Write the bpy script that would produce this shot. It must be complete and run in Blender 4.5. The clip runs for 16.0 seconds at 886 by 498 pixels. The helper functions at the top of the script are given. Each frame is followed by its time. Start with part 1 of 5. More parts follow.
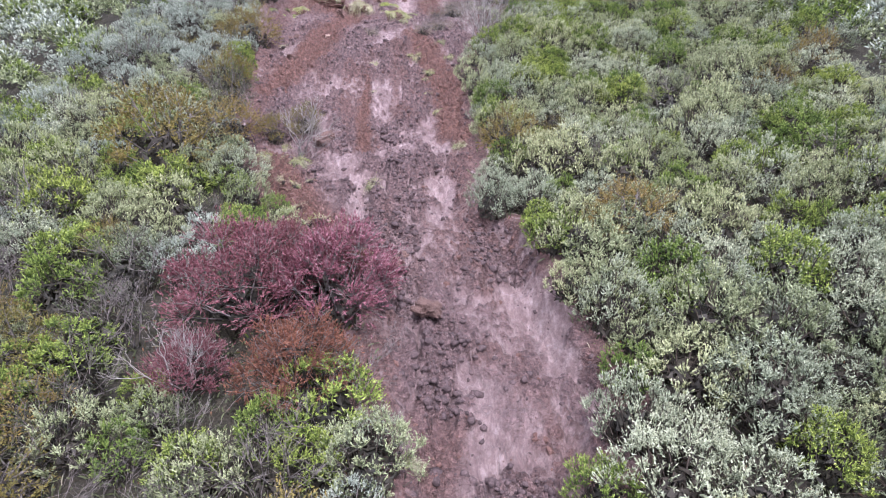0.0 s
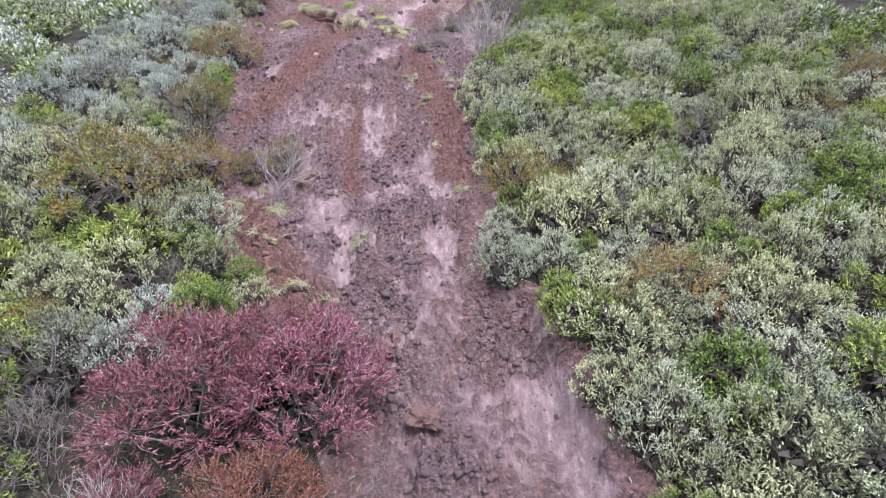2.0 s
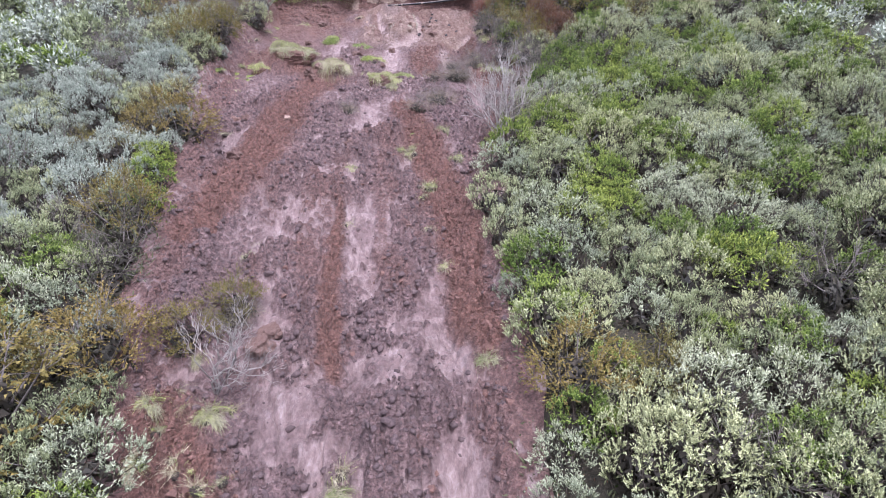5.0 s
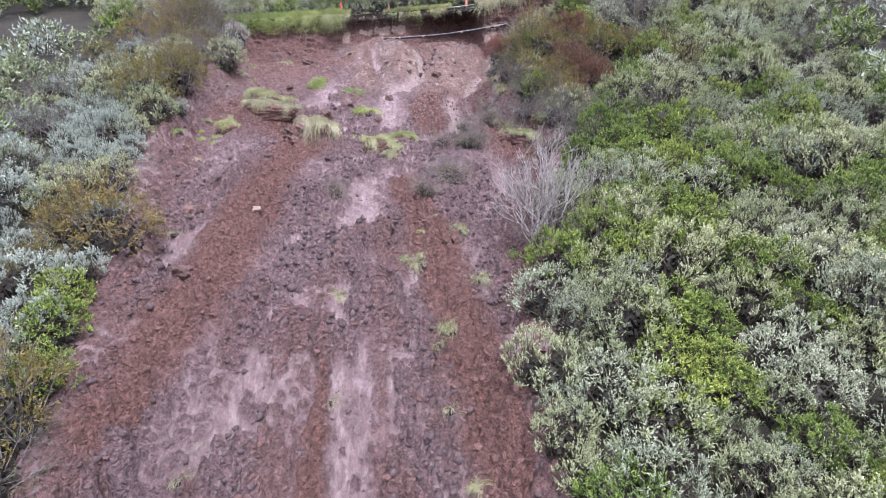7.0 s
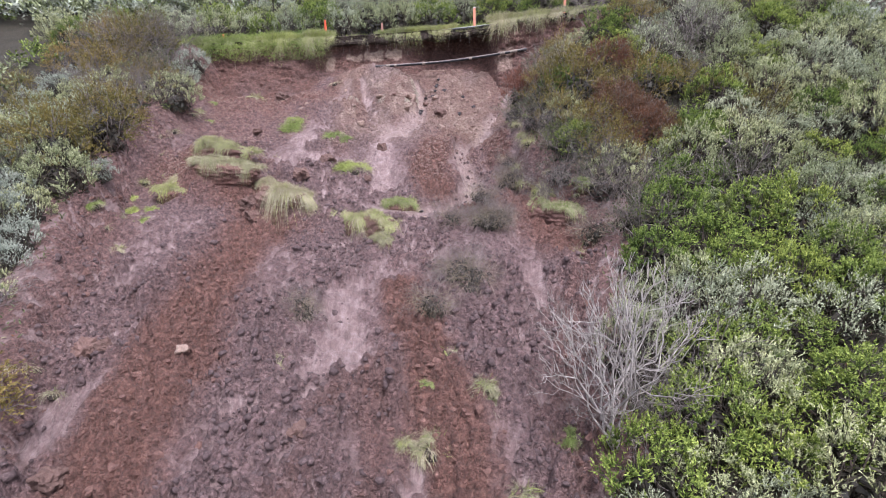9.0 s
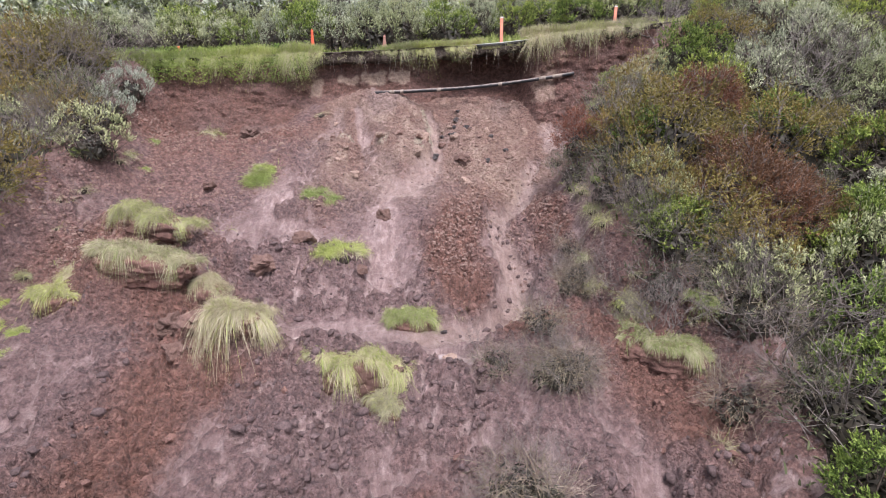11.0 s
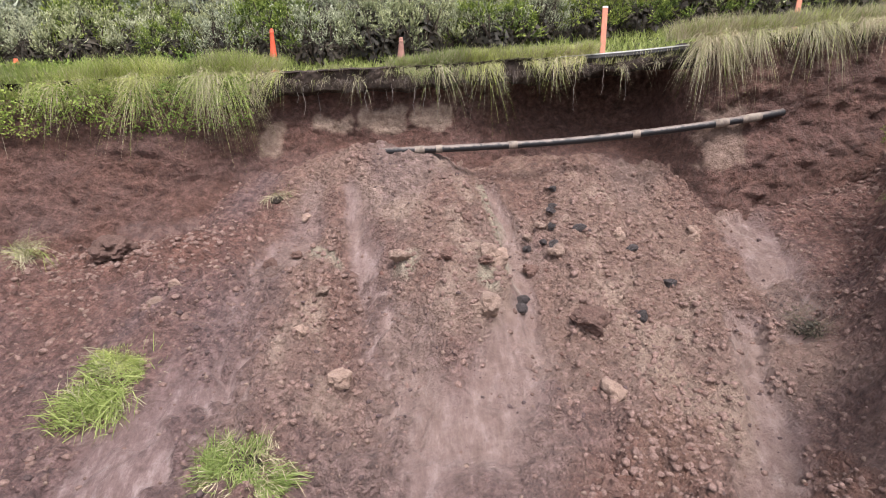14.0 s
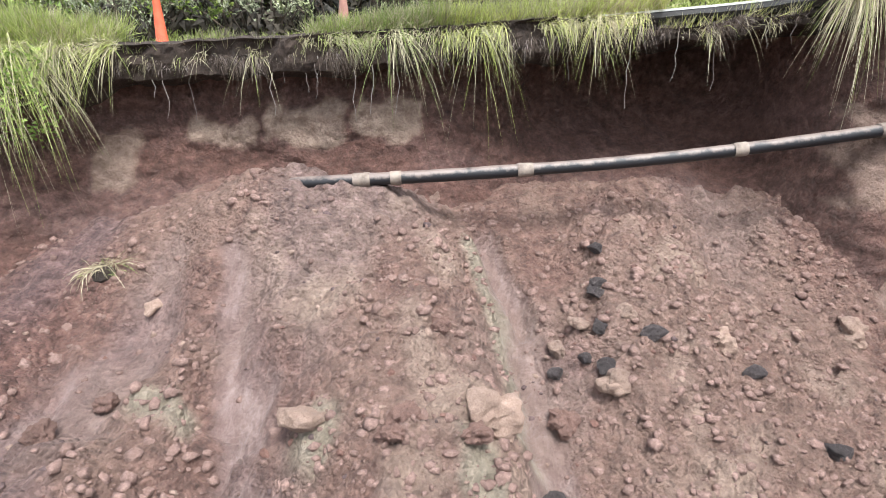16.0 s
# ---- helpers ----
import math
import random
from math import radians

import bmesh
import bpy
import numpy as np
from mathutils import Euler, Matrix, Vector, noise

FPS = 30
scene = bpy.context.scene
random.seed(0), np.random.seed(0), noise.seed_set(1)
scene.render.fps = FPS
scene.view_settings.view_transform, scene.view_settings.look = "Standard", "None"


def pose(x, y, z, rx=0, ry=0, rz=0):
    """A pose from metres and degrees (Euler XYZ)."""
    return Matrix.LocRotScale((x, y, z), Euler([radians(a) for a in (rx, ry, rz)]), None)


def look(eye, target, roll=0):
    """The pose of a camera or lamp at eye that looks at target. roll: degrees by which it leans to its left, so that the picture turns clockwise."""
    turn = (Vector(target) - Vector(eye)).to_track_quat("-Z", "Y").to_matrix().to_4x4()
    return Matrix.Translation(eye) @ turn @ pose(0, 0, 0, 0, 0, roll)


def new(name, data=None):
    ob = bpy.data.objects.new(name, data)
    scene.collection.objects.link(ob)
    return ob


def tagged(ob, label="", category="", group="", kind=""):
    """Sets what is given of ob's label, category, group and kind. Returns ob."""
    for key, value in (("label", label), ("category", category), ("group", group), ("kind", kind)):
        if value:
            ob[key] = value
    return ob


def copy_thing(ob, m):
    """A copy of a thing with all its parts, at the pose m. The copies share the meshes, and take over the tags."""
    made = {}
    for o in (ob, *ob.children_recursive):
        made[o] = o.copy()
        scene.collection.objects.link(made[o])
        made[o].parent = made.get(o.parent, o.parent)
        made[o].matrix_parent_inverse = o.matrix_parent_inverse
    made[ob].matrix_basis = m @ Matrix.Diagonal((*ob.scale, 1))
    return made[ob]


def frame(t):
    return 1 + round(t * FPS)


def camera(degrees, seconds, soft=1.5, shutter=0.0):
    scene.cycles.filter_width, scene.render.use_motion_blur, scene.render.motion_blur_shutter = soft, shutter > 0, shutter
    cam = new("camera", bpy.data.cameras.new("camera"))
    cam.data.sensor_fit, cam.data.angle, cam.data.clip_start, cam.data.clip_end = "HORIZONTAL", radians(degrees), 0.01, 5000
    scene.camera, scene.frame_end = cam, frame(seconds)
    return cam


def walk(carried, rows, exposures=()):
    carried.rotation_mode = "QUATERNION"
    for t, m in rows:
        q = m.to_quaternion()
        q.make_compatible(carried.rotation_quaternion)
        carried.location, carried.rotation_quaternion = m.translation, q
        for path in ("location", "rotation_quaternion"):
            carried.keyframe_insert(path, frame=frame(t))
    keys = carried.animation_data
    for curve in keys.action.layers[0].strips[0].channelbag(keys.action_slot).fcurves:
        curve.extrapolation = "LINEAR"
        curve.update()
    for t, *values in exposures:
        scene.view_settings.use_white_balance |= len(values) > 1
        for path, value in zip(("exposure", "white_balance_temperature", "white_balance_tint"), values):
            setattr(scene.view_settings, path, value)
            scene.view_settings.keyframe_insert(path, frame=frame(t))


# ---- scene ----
cam = camera(78.0, 16.0, 1.0)
ROWS = [
    (0.0, 0.000, 0.000, -7.506, 0.000, -19.800, 0.000),
    (0.5, -0.040, 0.575, -7.418, -0.080, -19.609, 0.033),
    (1.0, -0.051, 1.262, -7.245, -0.114, -19.507, 0.011),
    (1.5, -0.036, 2.079, -6.993, -0.118, -19.496, 0.010),
    (2.0, -0.033, 2.941, -6.743, -0.165, -19.476, -0.017),
    (2.5, -0.012, 3.844, -6.477, -0.195, -19.435, -0.032),
    (3.0, -0.026, 4.788, -6.224, -0.282, -19.258, -0.005),
    (3.5, -0.027, 5.803, -5.920, -0.268, -19.226, -0.117),
    (6.0, -1.067, 12.361, -3.422, -2.029, -19.109, 0.122),
    (6.5, -1.139, 13.849, -2.925, -2.108, -18.984, 0.160),
    (7.0, -1.196, 15.355, -2.446, -2.159, -18.936, 0.200),
    (7.5, -1.277, 16.874, -2.038, -2.343, -18.822, 0.283),
    (8.0, -1.292, 18.399, -1.698, -2.429, -18.763, 0.264),
    (8.5, -1.298, 19.927, -1.435, -2.435, -18.697, 0.208),
    (9.0, -1.383, 21.496, -1.188, -2.587, -18.618, 0.243),
    (11.5, -2.091, 29.887, -0.347, -2.871, -18.056, 1.377),
    (12.0, -2.289, 31.692, -0.239, -2.964, -17.993, 1.444),
    (12.5, -2.449, 33.452, -0.172, -2.926, -17.795, 1.358),
    (13.0, -2.583, 35.170, -0.080, -2.871, -17.737, 1.231),
    (13.5, -2.716, 36.799, -0.024, -2.937, -17.624, 1.145),
    (14.0, -2.813, 38.429, -0.035, -2.917, -17.376, 1.095),
    (14.5, -2.868, 39.844, -0.107, -2.886, -17.312, 1.038),
    (15.0, -2.850, 41.029, -0.116, -3.159, -17.753, 0.980),
    (15.5, -2.488, 42.077, -0.095, -3.459, -18.653, 0.842),
    (16.0, -2.243, 42.669, -0.121, -3.533, -18.867, 0.786),
]
EXPOSURE = [(0.0, 1.87, 5620, 21), (7.0, 1.82, 5560, 20), (9.0, 1.65, 5870, 18), (12.0, 1.75, 6350, 16), (14.5, 1.69, 6550, 14), (15.3, 1.78, 6480, 12), (16.0, 2.15, 6250, 7)]
walk(cam, [(t, pose(x, y, z, 90 + pitch, -roll, yaw)) for t, x, y, z, yaw, pitch, roll in ROWS], EXPOSURE)

# ---- world and sun: a bright overcast day ----
world = bpy.data.worlds.new("overcast_sky")
scene.world = world
world.use_nodes = True
wn = world.node_tree.nodes
sky = wn.new("ShaderNodeTexSky")
sky.sky_type = "NISHITA"
sky.sun_disc = False
sky.sun_elevation, sky.sun_rotation = radians(66), radians(160)
sky.dust_density, sky.air_density, sky.ozone_density = 4.0, 1.2, 1.0
haze = wn.new("ShaderNodeHueSaturation")
haze.inputs["Saturation"].default_value = 0.5
world.node_tree.links.new(sky.outputs[0], haze.inputs["Color"])
world.node_tree.links.new(haze.outputs[0], wn["Background"].inputs["Color"])
wn["Background"].inputs["Strength"].default_value = 0.078
sun = new("sun", bpy.data.lights.new("sun", "SUN"))
sun.data.energy, sun.data.angle, sun.data.color = 1.35, radians(20), (1.0, 0.98, 0.95)
sun.matrix_world = look((0, 0, 30), (-1.39, 3.82, 20.86))

# ---- materials ----


def material(name):
    m = bpy.data.materials.new(name)
    m.use_nodes = True
    return m, m.node_tree.nodes, m.node_tree.links, m.node_tree.nodes["Principled BSDF"]


def noise_node(n, l, scale, detail=4, rough=0.6, vec=None, stretch=None):
    t = n.new("ShaderNodeTexNoise")
    t.inputs["Scale"].default_value, t.inputs["Detail"].default_value, t.inputs["Roughness"].default_value = scale, detail, rough
    if vec is None:
        vec = n.new("ShaderNodeTexCoord").outputs["Object"]
    if stretch:
        mp = n.new("ShaderNodeMapping")
        mp.inputs["Scale"].default_value = stretch
        l.new(vec, mp.inputs["Vector"])
        vec = mp.outputs["Vector"]
    l.new(vec, t.inputs["Vector"])
    return t.outputs["Fac"]


def ramp(n, l, fac, *stops):
    r = n.new("ShaderNodeValToRGB")
    el = r.color_ramp.elements
    while len(el) < len(stops):
        el.new(0.5)
    for e, (p, c) in zip(el, stops):
        e.position, e.color = p, (*c, 1) if len(c) == 3 else c
    l.new(fac, r.inputs["Fac"])
    return r.outputs["Color"]


def mix(n, l, fac, a, b, blend="MIX"):
    m = n.new("ShaderNodeMix")
    m.data_type, m.blend_type = "RGBA", blend
    for sock, v in ((m.inputs[0], fac), (m.inputs[6], a), (m.inputs[7], b)):
        if isinstance(v, (int, float)):
            sock.default_value = v
        elif isinstance(v, tuple):
            sock.default_value = (*v, 1)
        else:
            l.new(v, sock)
    return m.outputs[2]


def scalar(n, l, fac, lo, hi, a=0.0, b=1.0):
    m = n.new("ShaderNodeMapRange")
    m.inputs[1].default_value, m.inputs[2].default_value, m.inputs[3].default_value, m.inputs[4].default_value = lo, hi, a, b
    l.new(fac, m.inputs[0])
    return m.outputs[0]


def bump(n, l, height, strength, distance, bsdf):
    b = n.new("ShaderNodeBump")
    b.inputs["Strength"].default_value, b.inputs["Distance"].default_value = strength, distance
    l.new(height, b.inputs["Height"])
    l.new(b.outputs[0], bsdf.inputs["Normal"])
    return b


def mud_material(name, lump=1.0, dry_value=1.0):
    m, n, l, p = material(name)

    def field(name):
        a = n.new("ShaderNodeAttribute")
        a.attribute_name = name
        return a.outputs["Fac"]

    wet, red, pale, grey = field("wet"), field("red"), field("pale"), field("clay")
    fine, grit = noise_node(n, l, 8.0, 7, 0.72), noise_node(n, l, 52.0, 7, 0.8)
    rust = ramp(n, l, fine, (0.30, (0.062, 0.027, 0.021)), (0.5, (0.148, 0.070, 0.053)), (0.70, (0.26, 0.136, 0.106)))
    plum = ramp(n, l, fine, (0.30, (0.060, 0.037, 0.036)), (0.5, (0.155, 0.095, 0.091)), (0.70, (0.29, 0.190, 0.183)))
    # Scales the value of the plum and rust colours.
    shade = n.new("ShaderNodeHueSaturation")
    shade.inputs["Value"].default_value = dry_value
    l.new(mix(n, l, red, plum, rust), shade.inputs["Color"])
    dry = shade.outputs[0]
    streak = noise_node(n, l, 5.0, 10, 0.76, None, (1.5, 0.55, 0.55))
    slick = ramp(n, l, streak, (0.32, (0.135, 0.086, 0.082)), (0.5, (0.27, 0.185, 0.175)), (0.68, (0.47, 0.362, 0.345)))
    def crumbs(scale):
        v = n.new("ShaderNodeTexVoronoi")
        v.inputs["Scale"].default_value, v.inputs["Randomness"].default_value = scale, 1.0
        warp = n.new("ShaderNodeVectorMath")
        warp.operation = "MULTIPLY_ADD"
        wob = n.new("ShaderNodeTexNoise")
        wob.inputs["Scale"].default_value = scale * 0.8
        l.new(n.new("ShaderNodeTexCoord").outputs["Object"], wob.inputs["Vector"])
        l.new(wob.outputs["Color"], warp.inputs[0])
        warp.inputs[1].default_value = (0.9 / scale,) * 3
        l.new(n.new("ShaderNodeTexCoord").outputs["Object"], warp.inputs[2])
        l.new(warp.outputs[0], v.inputs["Vector"])
        sep = n.new("ShaderNodeSeparateColor")
        l.new(v.outputs["Color"], sep.inputs[0])
        return v.outputs["Distance"], sep.outputs[0]

    d1, tone1 = crumbs(11.0)
    d2, tone2 = crumbs(27.0)
    tone = n.new("ShaderNodeMath")
    tone.operation = "ADD"
    l.new(scalar(n, l, tone1, 0, 1, 0.87 - 0.12 * lump, 0.87 + 0.12 * lump), tone.inputs[0])
    l.new(scalar(n, l, tone2, 0, 1, 0.13 - 0.19 * lump, 0.13 + 0.19 * lump), tone.inputs[1])
    varied = n.new("ShaderNodeHueSaturation")
    l.new(tone.outputs[0], varied.inputs["Value"])
    l.new(dry, varied.inputs["Color"])
    col = mix(n, l, wet, varied.outputs[0], slick)
    tan = ramp(n, l, fine, (0.3, (0.20, 0.130, 0.100)), (0.7, (0.46, 0.345, 0.275)))
    col = mix(n, l, pale, col, tan)
    col = mix(n, l, grey, col, ramp(n, l, fine, (0.3, (0.20, 0.175, 0.125)), (0.7, (0.50, 0.455, 0.35))))
    col = mix(n, l, scalar(n, l, grit, 0.60, 0.70, 0.0, 0.4), col, (0.42, 0.325, 0.28))
    col = mix(n, l, scalar(n, l, grit, 0.41, 0.33, 0.0, 0.5), col, (0.062, 0.033, 0.029))
    l.new(col, p.inputs["Base Color"])
    l.new(scalar(n, l, wet, 0.0, 1.0, 0.72, 0.40), p.inputs["Roughness"])

    def add(x, y):
        m2 = n.new("ShaderNodeMath")
        m2.operation = "ADD"
        l.new(x, m2.inputs[0])
        l.new(y, m2.inputs[1])
        return m2.outputs[0]

    h = add(scalar(n, l, fine, 0, 1, 0, 1.3), scalar(n, l, grit, 0, 1, 0, 0.6))
    lumpy = n.new("ShaderNodeMath")
    lumpy.operation = "MULTIPLY"
    l.new(add(scalar(n, l, d1, 0.0, 0.7, 1.0, 0.0), scalar(n, l, d2, 0.0, 0.7, 0.5, 0.0)), lumpy.inputs[0])
    l.new(scalar(n, l, wet, 0.0, 1.0, lump, 0.25 * lump), lumpy.inputs[1])
    bump(n, l, add(h, lumpy.outputs[0]), 1.0, 0.06, p)
    return m


def earth_material(name, dark, mid, light, scale=3.0, rough=0.85, dist=0.04):
    m, n, l, p = material(name)
    big, fine = noise_node(n, l, scale * 0.3, 4), noise_node(n, l, scale * 3, 7, 0.72)
    col = ramp(n, l, fine, (0.28, dark), (0.5, mid), (0.75, light))
    col = mix(n, l, scalar(n, l, big, 0.4, 0.65, 0.0, 0.5), col, dark)
    info = n.new("ShaderNodeObjectInfo")
    hv = n.new("ShaderNodeHueSaturation")
    l.new(scalar(n, l, info.outputs["Random"], 0, 1, 0.75, 1.25), hv.inputs["Value"])
    l.new(col, hv.inputs["Color"])
    l.new(hv.outputs[0], p.inputs["Base Color"])
    p.inputs["Roughness"].default_value = rough
    bump(n, l, fine, 0.8, dist, p)
    return m


def leaf_material(name, dark, mid, light, back=0.25, var=0.25, tips=0.0):
    """Leaves: each leaf its own tone, each plant its own tone, paler new tips, sprig bases darkened as shade, some
    light coming through.
    """
    m, n, l, p = material(name)
    geo, info = n.new("ShaderNodeNewGeometry"), n.new("ShaderNodeObjectInfo")
    patch = noise_node(n, l, 2.2, 2)
    f = n.new("ShaderNodeMath")
    f.operation = "MULTIPLY_ADD"
    l.new(geo.outputs["Random Per Island"], f.inputs[0])
    f.inputs[1].default_value = 0.6
    l.new(scalar(n, l, patch, 0.3, 0.7, 0.0, 0.4), f.inputs[2])
    # Shade put into the colour: dark sprig bases, besides pale new growth at tips.
    sprig_shade = n.new("ShaderNodeAttribute")
    sprig_shade.attribute_name = "tip"
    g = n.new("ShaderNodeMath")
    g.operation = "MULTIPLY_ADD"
    l.new(scalar(n, l, sprig_shade.outputs["Fac"], 0.0, 1.1, -0.5, 0.5), g.inputs[0])
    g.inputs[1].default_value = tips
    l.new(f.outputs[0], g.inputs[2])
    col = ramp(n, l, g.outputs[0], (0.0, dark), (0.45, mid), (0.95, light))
    hv = n.new("ShaderNodeHueSaturation")
    l.new(scalar(n, l, info.outputs["Random"], 0, 1, 1 - var, 1 + var), hv.inputs["Value"])
    l.new(scalar(n, l, info.outputs["Random"], 0, 1, 0.515, 0.485), hv.inputs["Hue"])
    l.new(col, hv.inputs["Color"])
    l.new(hv.outputs[0], p.inputs["Base Color"])
    p.inputs["Roughness"].default_value = 0.6
    p.inputs["Specular IOR Level"].default_value = 0.3
    tr = n.new("ShaderNodeBsdfTranslucent")
    l.new(hv.outputs[0], tr.inputs["Color"])
    ms = n.new("ShaderNodeMixShader")
    ms.inputs[0].default_value = back
    l.new(p.outputs[0], ms.inputs[1])
    l.new(tr.outputs[0], ms.inputs[2])
    l.new(ms.outputs[0], n["Material Output"].inputs["Surface"])
    return m


def plain_material(name, a, b, scale, rough, metal=0.0, dist=0.004):
    m, n, l, p = material(name)
    f = noise_node(n, l, scale, 6, 0.65)
    l.new(ramp(n, l, f, (0.35, a), (0.65, b)), p.inputs["Base Color"])
    p.inputs["Roughness"].default_value, p.inputs["Metallic"].default_value = rough, metal
    bump(n, l, f, 0.5, dist, p)
    return m


MUD = mud_material("wet_red_mud")
SCARP = mud_material("scarp_earth", 0.5, 0.80)
# Soil colour lowered to carry the shade in gaps between shrubs.
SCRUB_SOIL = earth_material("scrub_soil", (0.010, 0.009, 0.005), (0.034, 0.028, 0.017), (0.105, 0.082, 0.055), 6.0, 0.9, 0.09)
CLOD = earth_material("red_clod", (0.075, 0.038, 0.031), (0.15, 0.078, 0.062), (0.26, 0.148, 0.12), 7.0)
BLOCK_EARTH = earth_material("torn_red_earth", (0.075, 0.036, 0.029), (0.155, 0.078, 0.061), (0.27, 0.15, 0.12), 6.0, 0.8, 0.05)
CRUMB = earth_material("tan_crumb", (0.105, 0.064, 0.053), (0.200, 0.127, 0.108), (0.34, 0.236, 0.203), 9.0)
PLUM_CLOD = earth_material("plum_clod", (0.058, 0.036, 0.036), (0.132, 0.086, 0.084), (0.25, 0.172, 0.168), 6.0)
EARTH_LUMP = earth_material("earth_lump", (0.10, 0.056, 0.045), (0.185, 0.108, 0.088), (0.29, 0.183, 0.152), 7.0)
STONE = earth_material("pale_stone", (0.20, 0.13, 0.10), (0.36, 0.25, 0.20), (0.50, 0.38, 0.31), 5.0, 0.7)
ASPHALT_BROKEN = earth_material("broken_asphalt", (0.018, 0.015, 0.016), (0.058, 0.047, 0.048), (0.18, 0.145, 0.14), 11.0, 0.55)
ASPHALT = earth_material("asphalt", (0.035, 0.034, 0.034), (0.055, 0.053, 0.052), (0.085, 0.08, 0.078), 9.0, 0.8, 0.006)
SOD = earth_material("dark_sod", (0.018, 0.012, 0.009), (0.045, 0.030, 0.023), (0.10, 0.07, 0.055), 4.0, 0.95, 0.08)
LINE = plain_material("road_paint", (0.62, 0.62, 0.58), (0.8, 0.8, 0.77), 14.0, 0.6)
# With tips set, the dark end stands for shade deep between the sprigs.
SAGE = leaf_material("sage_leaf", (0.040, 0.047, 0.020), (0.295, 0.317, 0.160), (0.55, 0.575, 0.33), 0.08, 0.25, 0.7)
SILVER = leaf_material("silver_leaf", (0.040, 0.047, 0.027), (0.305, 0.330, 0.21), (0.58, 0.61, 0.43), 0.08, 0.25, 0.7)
# Sage leaf with distant haze painted in: paler and bluer.
MISTY = leaf_material("haze_grey_leaf", (0.10, 0.115, 0.085), (0.30, 0.33, 0.265), (0.55, 0.585, 0.48), 0.08, 0.2, 0.5)
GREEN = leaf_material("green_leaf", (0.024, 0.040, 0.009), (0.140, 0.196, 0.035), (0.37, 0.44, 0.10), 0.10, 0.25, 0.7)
WEED = leaf_material("weed_green_leaf", (0.065, 0.105, 0.02), (0.19, 0.27, 0.055), (0.40, 0.48, 0.13), 0.15)
UNDER = leaf_material("weed_leaf", (0.018, 0.022, 0.010), (0.075, 0.085, 0.038), (0.20, 0.215, 0.11), 0.05)
OLIVE = leaf_material("olive_leaf", (0.058, 0.050, 0.014), (0.195, 0.155, 0.042), (0.37, 0.285, 0.095), 0.2)
RED = leaf_material("red_leaf", (0.070, 0.020, 0.024), (0.185, 0.060, 0.068), (0.40, 0.20, 0.215), 0.15)
RUST = leaf_material("rust_leaf", (0.060, 0.026, 0.014), (0.165, 0.075, 0.042), (0.31, 0.15, 0.09), 0.2)
DRY = leaf_material("dry_grass", (0.15, 0.125, 0.075), (0.37, 0.33, 0.21), (0.62, 0.57, 0.41), 0.25)
GRASS = leaf_material("green_grass", (0.11, 0.15, 0.035), (0.30, 0.365, 0.10), (0.58, 0.61, 0.26), 0.3)
STRAW = leaf_material("brown_straw", (0.10, 0.078, 0.052), (0.24, 0.195, 0.135), (0.42, 0.36, 0.26), 0.15)
TWIG = plain_material("grey_twig", (0.12, 0.095, 0.085), (0.28, 0.24, 0.225), 9.0, 0.9)
# Dead inner leaves, coloured near black to stand for shade inside the bush.
DEAD_SHADE_LEAF = leaf_material("dead_shade_leaf", (0.012, 0.010, 0.007), (0.030, 0.025, 0.017), (0.065, 0.054, 0.038), 0.0)
BLEACHED = plain_material("bleached_wood", (0.27, 0.23, 0.205), (0.50, 0.455, 0.42), 9.0, 0.85)
STEM = plain_material("brown_stem", (0.045, 0.032, 0.024), (0.12, 0.09, 0.07), 9.0, 0.95)
ORANGE = plain_material("orange_plastic", (0.75, 0.10, 0.045), (0.85, 0.15, 0.07), 6.0, 0.5)
FADED = plain_material("faded_orange", (0.72, 0.26, 0.17), (0.80, 0.34, 0.23), 6.0, 0.65)
DULL = plain_material("dirty_cone", (0.30, 0.15, 0.12), (0.42, 0.22, 0.17), 7.0, 0.8)
REFLECT = plain_material("white_band", (0.70, 0.68, 0.64), (0.82, 0.80, 0.77), 9.0, 0.4)

# ---- noise and mesh helpers ----
rng = np.random.default_rng(7)
TAB = rng.random((6, 256, 256))


def vnoise(x, y, k=0):
    ix, iy = np.floor(x).astype(int), np.floor(y).astype(int)
    fx, fy = x - ix, y - iy
    fx, fy = fx * fx * (3 - 2 * fx), fy * fy * (3 - 2 * fy)
    t = TAB[k]
    a, b = t[ix % 256, iy % 256], t[(ix + 1) % 256, iy % 256]
    c, d = t[ix % 256, (iy + 1) % 256], t[(ix + 1) % 256, (iy + 1) % 256]
    return (a + (b - a) * fx) * (1 - fy) + (c + (d - c) * fx) * fy - 0.5


def fbm(x, y, octaves=4, k=0):
    s, a = 0, 1.0
    for i in range(octaves):
        s, a = s + a * vnoise(x * 2**i + 17.3 * i, y * 2**i + 5.1 * i, (k + i) % 6), a * 0.5
    return s


def lumps(x, y, k=0):
    """Rounded clods: 1 in the middle of each, 0 in the joints."""
    ix, iy = np.floor(x).astype(int), np.floor(y).astype(int)
    best = np.full(np.shape(x), 9.0)
    size = np.zeros(np.shape(x))
    for i in (-1, 0, 1):
        for j in (-1, 0, 1):
            cx, cy = (ix + i) % 256, (iy + j) % 256
            px, py, s = ix + i + TAB[k][cx, cy], iy + j + TAB[k + 1][cx, cy], 0.3 + 0.5 * TAB[k + 2][cx, cy]
            d = np.hypot(x - px, y - py) / s
            size = np.where(d < best, s, size)
            best = np.minimum(best, d)
    return np.sqrt(np.clip(1 - best**2, 0, 1)) * size


def smooth(a, b, x):
    t = np.clip((x - a) / (b - a), 0, 1)
    return t * t * (3 - 2 * t)


